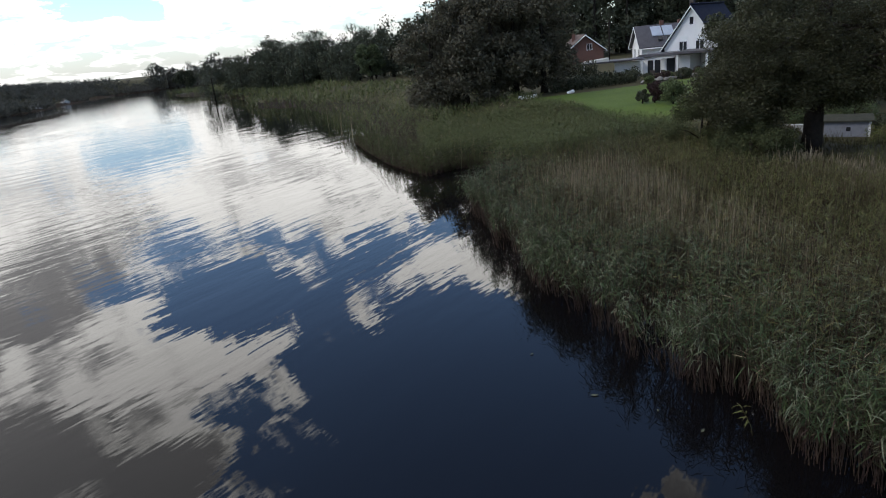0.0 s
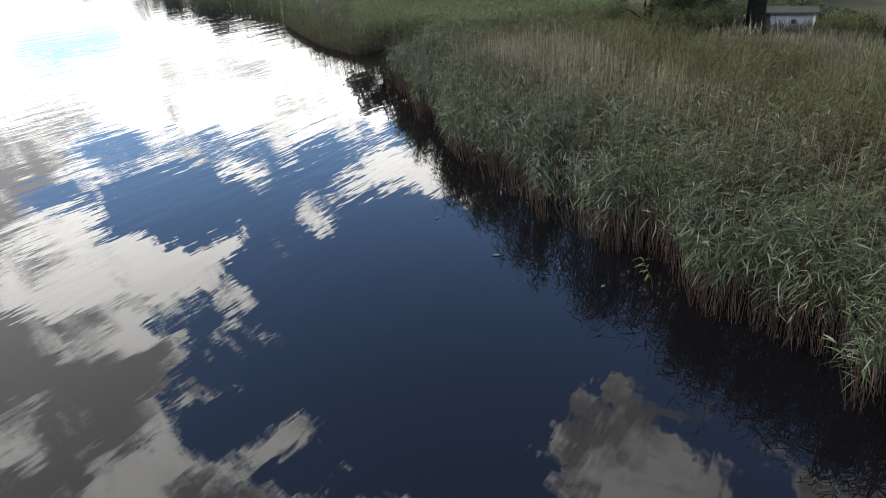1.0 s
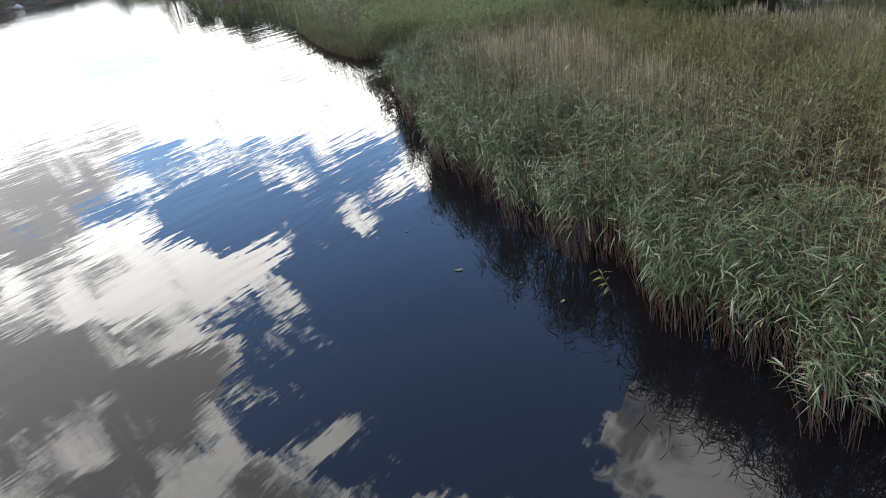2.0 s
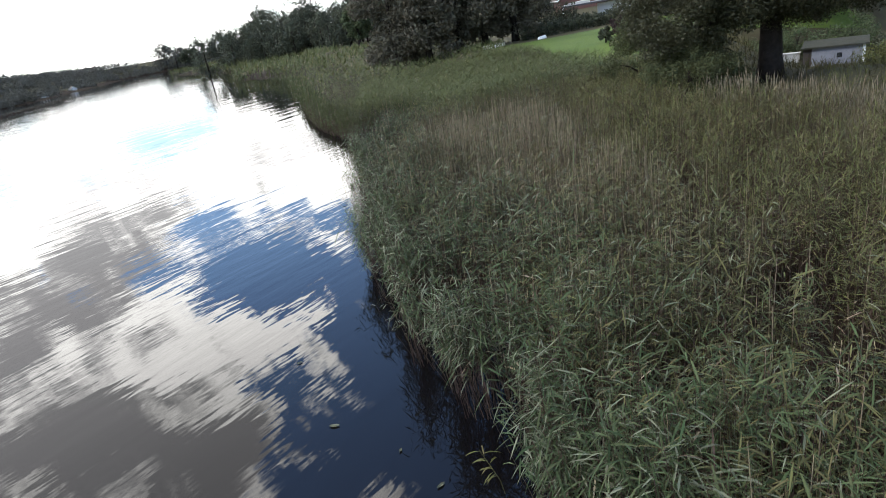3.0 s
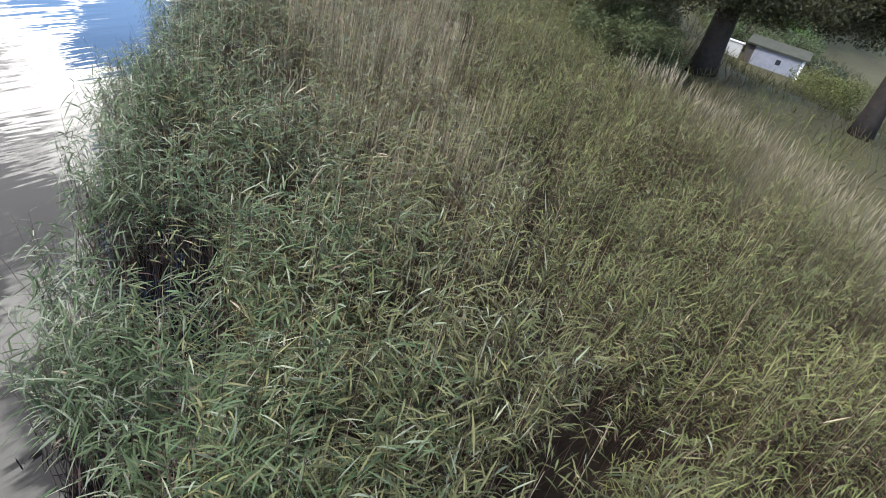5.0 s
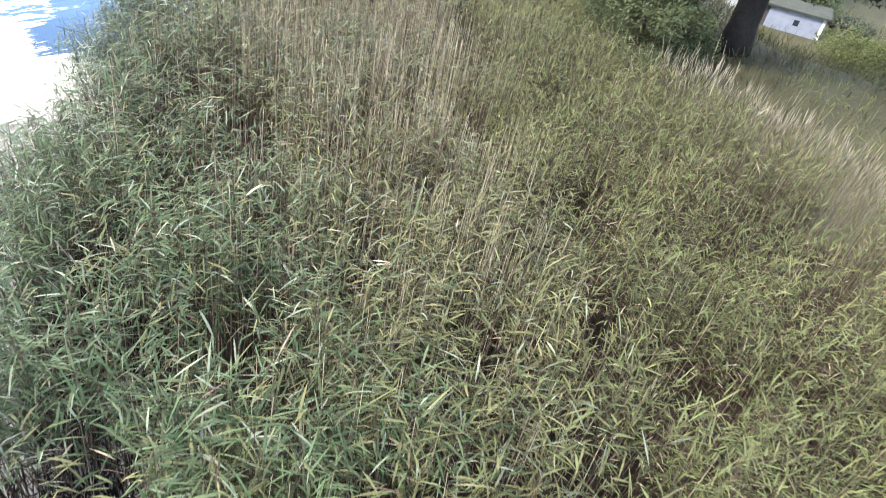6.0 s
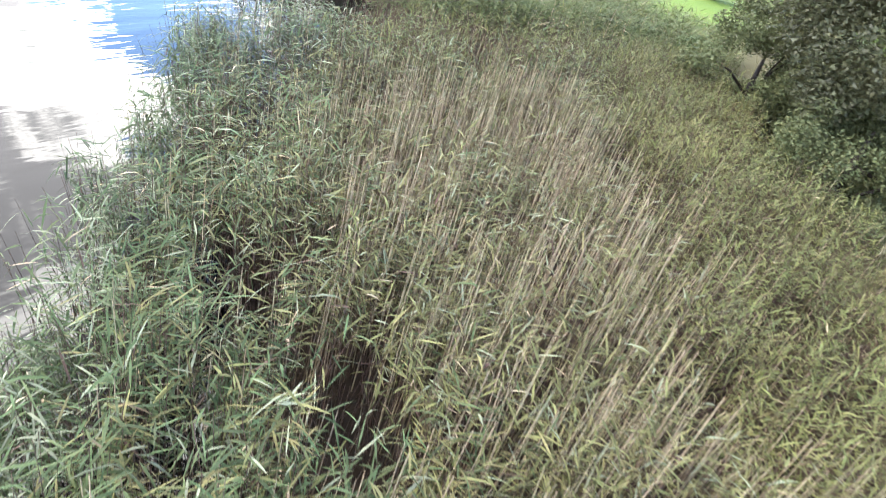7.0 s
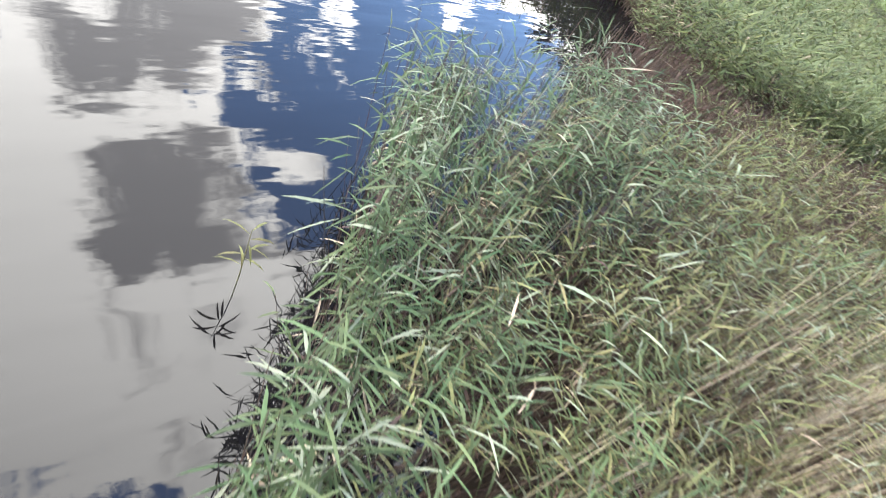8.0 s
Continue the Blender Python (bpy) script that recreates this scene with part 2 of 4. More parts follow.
FADED_WHITE = material("faded_white_boards", (0.27, 0.275, 0.30), (0.20, 0.205, 0.23), 0.75, 3.0, bump=0.2, bump_scale=20)


def water_material():
    """Still, dark, peaty water with a lightly ruffled surface."""
    mat = bpy.data.materials.new("lake_water")
    mat.use_nodes = True
    tree = mat.node_tree
    bsdf = tree.nodes["Principled BSDF"]
    bsdf.inputs["Base Color"].default_value = (0.0034, 0.0030, 0.0034, 1)
    bsdf.inputs["Roughness"].default_value = 0.0
    bsdf.inputs["IOR"].default_value = 1.333
    where = tree.nodes.new("ShaderNodeTexCoord")
    turned = tree.nodes.new("ShaderNodeMapping")
    turned.inputs["Rotation"].default_value = (0, 0, radians(WAVE_HEADING))
    tree.links.new(where.outputs["Object"], turned.inputs[0])
    grain = tree.nodes.new("ShaderNodeMapping")
    grain.inputs["Scale"].default_value = (0.38, 1.5, 1.0)
    tree.links.new(turned.outputs[0], grain.inputs[0])
    swell = node(tree, "ShaderNodeTexNoise", Scale=0.50, Detail=2.5, Roughness=0.45)
    chop = node(tree, "ShaderNodeTexNoise", Scale=2.1, Detail=2.0, Roughness=0.5)
    calm = node(tree, "ShaderNodeTexNoise", Scale=0.09, Detail=2.0)
    tree.links.new(grain.outputs[0], swell.inputs["Vector"])
    tree.links.new(grain.outputs[0], chop.inputs["Vector"])
    tree.links.new(where.outputs["Object"], calm.inputs["Vector"])

    def span(value, a, b, lo, hi):
        n = tree.nodes.new("ShaderNodeMapRange")
        for key, v in (("From Min", a), ("From Max", b), ("To Min", lo), ("To Max", hi)):
            n.inputs[key].default_value = v
        tree.links.new(value, n.inputs["Value"])
        return n.outputs[0]

    def times(a, b):
        n = tree.nodes.new("ShaderNodeMath")
        n.operation = "MULTIPLY"
        tree.links.new(a, n.inputs[0])
        tree.links.new(b, n.inputs[1])
        return n.outputs[0]

    # smoother in the lee of the bed, livelier out in the lake
    spot = tree.nodes.new("ShaderNodeSeparateXYZ")
    tree.links.new(where.outputs["Object"], spot.inputs[0])
    lee = span(spot.outputs["Y"], 10.0, 34.0, 0.42, 1.15)
    patch = span(calm.outputs["Fac"], 0.40, 0.6, 0.25, 1.0)
    small = times(times(chop.outputs["Fac"], patch), span(spot.outputs["Y"], 8.0, 26.0, 0.24, 0.38))
    height = tree.nodes.new("ShaderNodeMath")
    height.operation = "ADD"
    tree.links.new(small, height.inputs[0])
    tree.links.new(times(swell.outputs["Fac"], lee), height.inputs[1])
    b = node(tree, "ShaderNodeBump", Strength=1.0, Distance=WAVE_HEIGHT)
    tree.links.new(height.outputs[0], b.inputs["Height"])
    tree.links.new(b.outputs[0], bsdf.inputs["Normal"])
    return mat


WAVE_HEIGHT, WAVE_HEADING = 0.022, -52
WATER = water_material()

# ---- mesh helpers ----
rng = np.random.default_rng(7)


def mesh_from(name, verts, faces, corners, mats, slots=None, smooth=False):
    """A mesh from arrays: vertices (n, 3), faces (m, corners) of vertex numbers, a slot for each face."""
    me = bpy.data.meshes.new(name)
    verts, faces = np.asarray(verts, np.float32), np.asarray(faces, np.int32)
    me.vertices.add(len(verts))
    me.vertices.foreach_set("co", verts.ravel())
    me.loops.add(faces.size)
    me.loops.foreach_set("vertex_index", faces.ravel())
    me.polygons.add(len(faces))
    me.polygons.foreach_set("loop_start", np.arange(len(faces), dtype=np.int32) * corners)
    me.polygons.foreach_set("loop_total", np.full(len(faces), corners, np.int32))
    for m in mats:
        me.materials.append(m)
    if slots is not None:
        me.polygons.foreach_set("material_index", np.asarray(slots, np.int32))
    if smooth:
        me.polygons.foreach_set("use_smooth", np.ones(len(faces), bool))
    me.update(calc_edges=True)
    return me


def thing(name, label, category, at=(0, 0, 0), turn=0.0, group="", kind=""):
    """An empty that carries the parts of one thing, standing at its base."""
    ob = tagged(new(name), label, category, group, kind)
    ob.matrix_world = pose(*at, 0, 0, turn)
    return ob


def part(name, bm, mat, parent, label=""):
    """Links a bmesh as one mesh object under a thing or a part."""
    me = bpy.data.meshes.new(name)
    bm.to_mesh(me)
    bm.free()
    me.materials.append(mat)
    ob = new(name, me)
    ob.parent = parent
    return tagged(ob, label)


def box(x0, y0, z0, x1, y1, z1, bevel=0.0, bm=None):
    """A bmesh box between two corners, its edges bevelled."""
    bm = bm or bmesh.new()
    made = bmesh.ops.create_cube(bm, size=1.0)["verts"]
    bmesh.ops.transform(bm, matrix=Matrix.LocRotScale(((x0 + x1) / 2, (y0 + y1) / 2, (z0 + z1) / 2), None, (x1 - x0, y1 - y0, z1 - z0)), verts=made)
    if bevel:
        bmesh.ops.bevel(bm, geom=list({e for v in made for e in v.link_edges}), offset=bevel, segments=1, affect="EDGES")
    return bm


def prism(points, y0, y1, bm=None):
    """A bmesh solid: a polygon of (x, z) drawn out along y."""
    bm = bm or bmesh.new()
    front = [bm.verts.new((x, y0, z)) for x, z in points]
    back = [bm.verts.new((x, y1, z)) for x, z in points]
    bm.faces.new(front)
    bm.faces.new(back[::-1])
    for a in range(len(points)):
        b = (a + 1) % len(points)
        bm.faces.new((front[b], front[a], back[a], back[b]))
    bmesh.ops.recalc_face_normals(bm, faces=bm.faces)
    return bm


def tube(points, radii, sides=7, bm=None):
    """A bmesh tube along points, its radius changing from point to point."""
    bm = bm or bmesh.new()
    rings, points = [], [Vector(p) for p in points]
    for n, p in enumerate(points):
        way = (points[min(n + 1, len(points) - 1)] - points[max(n - 1, 0)]).normalized()
        a = way.orthogonal().normalized()
        b = way.cross(a)
        rings.append([bm.verts.new(p + radii[n] * (math.cos(t) * a + math.sin(t) * b)) for t in (2 * math.pi * k / sides for k in range(sides))])
    for one, two in zip(rings, rings[1:]):
        turn = min(range(sides), key=lambda k: (two[k].co - one[0].co).length)
        for k in range(sides):
            bm.faces.new((one[k], one[(k + 1) % sides], two[(k + 1 + turn) % sides], two[(k + turn) % sides]))
    bm.faces.new(rings[0][::-1])
    bm.faces.new(rings[-1])
    for f in bm.faces:
        f.smooth = True
    bmesh.ops.recalc_face_normals(bm, faces=bm.faces)
    return bm


# ---- the plan ----
def ramp(a, b, v):
    k = np.clip((np.asarray(v, float) - a) / (b - a), 0, 1)
    return k * k * (3 - 2 * k)


def edge_x(y):
    """Where the near reed bed meets the open water."""
    u = (np.asarray(y, float) - 15) / 10
    return 3.97 - 2.14 * u + 0.79 * u * u


def far_edge_y(x):
    """Where the near reed bed ends at the inlet."""
    v = np.asarray(x, float) / 10
    return 22.7 + 12.67 * v - 5.15 * v * v + 1.5 * ramp(0.85, 1.25, v)


RIGHT_EDGE = ((-20, 24.0), (4, 18.5), (12, 16.6), (15.8, 16.0), (17.6, 15.8), (20.4, 14.8), (22.5, 14.0), (25.0, 14.0), (28.0, 14.9), (33, 15.2))
SHORE = [(26, -120), (14, -20), (9.4, 0)] + [(float(edge_x(y)), float(y)) for y in range(4, 26, 3)] + [
    (2.7, 25.9), (4.4, 27.9), (6.0, 29.6), (6.7, 31.0), (6.5, 33.0), (5.6, 35.2), (3.8, 36.2), (1.9, 34.9),
    (0.4, 38.6), (-1.0, 44), (-2.8, 53), (-6.0, 67), (-9.4, 84), (-14.0, 98), (-22.0, 107), (-26, 128), (-32, 142), (-47, 174), (-62, 196), (-72, 222),
    (-58, 240), (-66, 300), (-100, 318), (-118, 300), (-104, 205), (-100, 165), (-96, 140), (-92, 118), (-94, 90), (-110, 60), (-130, 20), (-150, -120)]


def signed_shore(x, y):
    """Metres from the shoreline, above zero on land."""
    x, y = np.broadcast_arrays(np.asarray(x, float), np.asarray(y, float))
    best, inside = np.full(x.shape, 1e9), np.zeros(x.shape, bool)
    for (ax, ay), (bx, by) in zip(SHORE, SHORE[1:] + SHORE[:1]):
        dx, dy = bx - ax, by - ay
        k = np.clip(((x - ax) * dx + (y - ay) * dy) / (dx * dx + dy * dy), 0, 1)
        best = np.minimum(best, np.hypot(x - ax - k * dx, y - ay - k * dy))
        if ay != by:
            inside ^= ((ay > y) != (by > y)) & (x < dx * (y - ay) / dy + ax)
    return np.where(inside, -best, best)


def right_edge_x(y):
    return np.interp(y, [p[0] for p in RIGHT_EDGE], [p[1] for p in RIGHT_EDGE])


def ground_z(x, y):
    """The lie of the land: lake bed, marsh, the bank under the oak, the raised garden, the far slope."""
    x, y = np.broadcast_arrays(np.asarray(x, float), np.asarray(y, float))
    d = signed_shore(x, y)
    bed = np.maximum(0.22 * d, -1.4)
    near = -0.03 + 0.26 * ramp(0, 8, d) + 0.65 * ramp(-1, 5, x - right_edge_x(y)) * ramp(2, 8, x - 11) - 0.45 * ramp(21.5, 25, x) * ramp(29, 25, y) - 0.68 * ramp(19.6, 22.4, x) * ramp(25, 29, y)
    near = near + 0.14 * ramp(6.9, 8.4, x) * ramp(28, 30, y) * ramp(38, 35, y)
    garden = -0.02 + 0.25 * ramp(1, 4, d) + 1.40 * ramp(8, 13, d) + 0.5 * ramp(20, 70, d) + 1.5 * ramp(80, 260, d)
    land = near + (garden - near) * ramp(27.5, 33.5, y - 0.45 * np.maximum(x - 14, 0))
    hollow = ramp(21.5, 25.5, x) * ramp(24, 30, y) * ramp(47, 40, y - 0.3 * (x - 26))
    land = land + (-1.1 - land) * hollow
    far_side = x < -78
    land = np.where(far_side, 0.15 + 7.2 * ramp(3, 27, d) * np.interp(y, [90, 150, 200, 260, 320], [0.7, 1.0, 1.05, 0.85, 0.75]), land)
    return np.where(d < 0, bed, land)


def in_lawn(x, y):
    front = np.interp(x, [7, 12.3, 13.4, 14.4, 15.2, 16.2, 18, 24, 36], [57, 55.5, 49, 43, 39.8, 37.6, 36.2, 37, 42])
    back = np.interp(x, [7, 12, 18, 24, 30], [56, 55.5, 56, 57, 58])
    return (y > front) & (y < back) & (x > 12.3 + 0.4 * np.sin(y * 0.7)) & (x < 36) & ((x < 21.5) | (y > 45))


def build_ground():
    """One sheet out to the horizon, and the lake's surface."""
    xs = np.unique(np.concatenate([np.linspace(-4000, -300, 12), np.linspace(-300, -40, 45), np.linspace(-40, -8, 26), np.linspace(-8, 36, 90), np.linspace(36, 120, 30), np.linspace(120, 4000, 14)]))
    ys = np.unique(np.concatenate([np.linspace(-4000, -60, 10), np.linspace(-60, -18, 14), np.linspace(-18, 0, 34), np.linspace(0, 70, 130), np.linspace(70, 340, 70), np.linspace(340, 4000, 14)]))
    gx, gy = np.meshgrid(xs, ys)
    gz = ground_z(gx, gy)
    n = len(xs)
    i, j = np.meshgrid(np.arange(len(xs) - 1), np.arange(len(ys) - 1))
    a = (j * n + i).ravel()
    faces = np.stack([a, a + 1, a + n + 1, a + n], 1)
    cx, cy = (gx[:-1, :-1] + gx[1:, 1:]).ravel() / 2, (gy[:-1, :-1] + gy[1:, 1:]).ravel() / 2
    wet = (signed_shore(cx, cy) < 9) & ~in_lawn(cx, cy) | ((cx < right_edge_x(cy) - 0.5 + 0.5 * np.sin(2.3 * cy) + 0.4 * np.sin(5.1 * cy + cx)) & (cy < far_edge_y(cx)))
    ob = new("ground", mesh_from("ground", np.stack([gx, gy, gz], -1).reshape(-1, 3), faces, 4, [GROUND, MUD], wet.astype(int), smooth=True))
    tagged(ob, "damp marshy ground with short rough grass", "ground", kind="structure")
    w = new("water", mesh_from("water", [(-1500, -1500, 0), (60, -1500, 0), (60, -90, 0), (15, 10, 0), (15, 700, 0), (-1500, 700, 0)], [(0, 1, 2, 3), (0, 3, 4, 5)], 4, [WATER]))
    tagged(w, "calm dark lake water mirroring clouds and blue sky", "lake water", kind="structure")


build_ground()


def build_lawn():
    xs, ys = np.arange(6, 37, 0.3), np.arange(30, 60, 0.3)
    gx, gy = np.meshgrid(xs, ys)
    keep = in_lawn(gx + 0.15, gy + 0.15)
    gz = ground_z(gx, gy) + 0.03
    n = len(xs)
    j, i = np.nonzero(keep[:-1, :-1])
    a = j * n + i
    faces = np.stack([a, a + 1, a + n + 1, a + n], 1)
    used, faces = np.unique(faces, return_inverse=True)
    ob = new("lawn", mesh_from("lawn", np.stack([gx, gy, gz], -1).reshape(-1, 3)[used], faces.reshape(-1, 4), 4, [LAWN], smooth=True))
    tagged(ob, "bright green mown lawn behind the reeds", "lawn", kind="structure")


build_lawn()


# ---- reeds ----
def smooth_noise(x, y, scale, seed):
    """Soft value noise between 0 and 1."""
    r = np.random.default_rng(seed).random((64, 64))
    u, v = np.asarray(x) / scale + 17.3, np.asarray(y) / scale + 29.1
    i, j = np.floor(u).astype(int), np.floor(v).astype(int)
    a, b = u - i, v - j
    a, b = a * a * (3 - 2 * a), b * b * (3 - 2 * b)
    at = lambda p, q: r[p % 64, q % 64]  # noqa: E731
    return (at(i, j) * (1 - a) + at(i + 1, j) * a) * (1 - b) + (at(i, j + 1) * (1 - a) + at(i + 1, j + 1) * a) * b


def stems(x, y, z0, h, lean_x, lean_y, width, joints=((0.0, 1.0), (0.55, 0.8), (1.0, 0.35))):
    """Three-sided stems in one length or more, bowing with the lean. Returns vertices, triangles and the place at any share of the height."""
    n = len(x)
    spin = rng.random(n) * 6.283

    def at(s):
        s = np.asarray(s)
        return np.stack([x + lean_x * s**2, y + lean_y * s**2, z0 + h * s * (1 - 0.04 * s)], -1)
    rings = []
    for s, w in joints:
        centre = at(np.full(n, s))
        for k in range(3):
            a = spin + 2.094 * k
            rings.append(centre + np.stack([np.cos(a), np.sin(a), 0 * a], -1) * (width * w / 2)[:, None])
    verts = np.stack(rings, 1).reshape(-1, 3)
    tri = []
    for r in range(0, 3 * len(joints) - 3, 3):
        for k in range(3):
            a, b, c, d = r + k, r + (k + 1) % 3, r + 3 + (k + 1) % 3, r + 3 + k
            tri += [(a, b, c), (a, c, d)]
    faces = (np.array(tri)[None] + 3 * len(joints) * np.arange(n)[:, None, None]).reshape(-1, 3)
    return verts, faces, at


def leaves(root, heading, length, width, rise, droop):
    """Long bent leaves, four triangles each: narrow at the root, rising and then drooping along the heading."""
    n = len(root)
    out = np.stack([np.cos(heading), np.sin(heading), 0 * heading], -1)
    side = np.stack([-np.sin(heading), np.cos(heading), 0.35 * rng.standard_normal(n)], -1)
    rows = [root]
    for s, w in ((0.34, 1.0), (0.72, 0.74)):
        c = root + out * (length * s * (1 - 0.18 * droop * s))[:, None]
        c[:, 2] += length * (rise * s - droop * s * s)
        rows += [c - side * (width * w / 2)[:, None], c + side * (width * w / 2)[:, None]]
    tip = root + out * (length * (1 - 0.18 * droop))[:, None]
    tip[:, 2] += length * (rise - droop)
    verts = np.stack(rows + [tip], 1).reshape(-1, 3)
    tri = np.array([(0, 1, 2), (1, 3, 4), (1, 4, 2), (3, 5, 4)])
    faces = (tri[None] + 6 * np.arange(n)[:, None, None]).reshape(-1, 3)
    return verts, faces


class Heap:
    """Gathers vertices, triangles and slots for one mesh."""

    def __init__(self):
        self.v, self.f, self.s, self.n = [], [], [], 0

    def add(self, verts, faces, slot):
        self.v.append(verts)
        self.f.append(faces + self.n)
        self.s.append(np.broadcast_to(slot, len(faces)) if np.ndim(slot) == 0 else slot)
        self.n += len(verts)

    def mesh(self, name, mats):
        return mesh_from(name, np.concatenate(self.v), np.concatenate(self.f), 3, mats, np.concatenate(self.s))


WIND = 0.5   # heading to which the leaves blow


def grow(heap, x, y, height, leaf_count, leaf_len, leaf_wide, kinds, spread=0.28, lowest=0.3, blow=1.7, up=0.10, slots=(0, 1, 2, 3, 5), width=0.009, with_stems=True, toss=0.32, bias=(0.0, 0.0)):
    """Reeds with leaves at the given places. kinds: 0 green, 1 yellowing, 2 leafless straw, 3 leafless brown."""
    n = len(x)
    z0 = np.maximum(ground_z(x, y), -0.25) - 0.02
    h = np.maximum(height - z0, 0.4)
    a = rng.random(n) * 6.283
    amount = np.minimum(np.abs(rng.standard_normal(n)), 1.9) * spread * np.where(kinds == 2, 0.32, 1.0)
    lean_x, lean_y = np.cos(a) * amount + 0.06 * math.cos(WIND) + bias[0], np.sin(a) * amount + 0.06 * math.sin(WIND) + bias[1]
    verts, faces, at = stems(x, y, z0, h, lean_x, lean_y, width * (0.8 + 0.5 * rng.random(n)) * np.where(kinds == 2, 1.75, 1.0), ((0.0, 1.0), (1.0, 0.4)))
    slot = np.where(kinds == 2, slots[2], slots[3])
    if with_stems:
        heap.add(verts, faces, np.repeat(slot, 6))
    side = WIND + blow * 0.6 * rng.standard_normal(n) + 2.5 * (smooth_noise(x, y, 0.9, 71) - 0.5)
    with_leaves = np.nonzero(kinds < 2)[0]
    for k in range(leaf_count):
        keep = with_leaves[rng.random(len(with_leaves)) < 0.92]
        m = len(keep)
        share = lowest + (1.0 - lowest) * (k + rng.random(m)) / leaf_count
        s = np.zeros(n)
        s[keep] = share
        root = at(s)[keep]
        heading = side[keep] + 0.55 * rng.standard_normal(m) + np.where(rng.random(m) < 0.20, math.pi, 0)
        length = leaf_len * (0.6 + 0.8 * rng.random(m)) * (0.75 + 0.35 * share)
        rise = up + toss * rng.standard_normal(m) + 0.35 * (share > 0.88)
        droop = 0.08 + 0.55 * rng.random(m)
        v, f = leaves(root, heading, length, leaf_wide * (0.7 + 0.6 * rng.random(m)), rise, droop)
        slot = np.where(kinds[keep] == 1, slots[1], slots[0])
        old = (rng.random(m) < 0.20 * (share < 0.62)) | (rng.random(m) < 0.012)
        pale = rng.random(m) < 0.09
        withered = np.where(rng.random(m) < 0.45, slots[2], slots[3])
        heap.add(v, f, np.repeat(np.where(old, withered, np.where(pale, slots[4], slot)), 4))


def bed_shape(x, y):
    """Inside the near bed, and how deep inside from the water."""
    inner = np.minimum(x - edge_x(y), (far_edge_y(x) - y) * 0.85)
    return inner, right_edge_x(y) - x


def dry_strip(x, y, within=None):
    """Distance from the middle of the strip of dead stems, in half widths."""
    middle = np.interp(y, [8, 12, 14, 16, 18, 20, 22, 24, 27], [9.6, 8.9, 8.8, 8.5, 8.0, 8.2, 7.9, 8.3, 9.2])
    away = np.abs(x - middle) / np.interp(y, [8, 12, 16, 18, 22, 26], [0.6, 0.9, 1.7, 2.4, 2.5, 2.1])
    return away if within is None else away < within


# small dark openings in the bed where the brown stems show: centre and half widths
BED_GAPS = [(6.2, 18.0, 0.55, 0.8), (5.5, 19.8, 0.35, 0.35), (6.6, 15.7, 0.45, 0.4), (7.8, 15.3, 0.26, 0.24), (7.6, 16.2, 0.26, 0.26), (5.0, 15.2, 0.35, 0.35), (5.1, 17.2, 0.35, 0.35), (9.5, 19.1, 0.3, 0.3),
            (4.3, 22.2, 0.38, 0.45), (4.55, 24.2, 0.42, 0.38), (4.5, 23.3, 0.36, 0.36), (7.7, 22.0, 0.33, 0.3), (4.8, 19.9, 0.33, 0.33), (9.8, 12.2, 0.33, 0.33), (8.6, 17.0, 0.35, 0.35)]


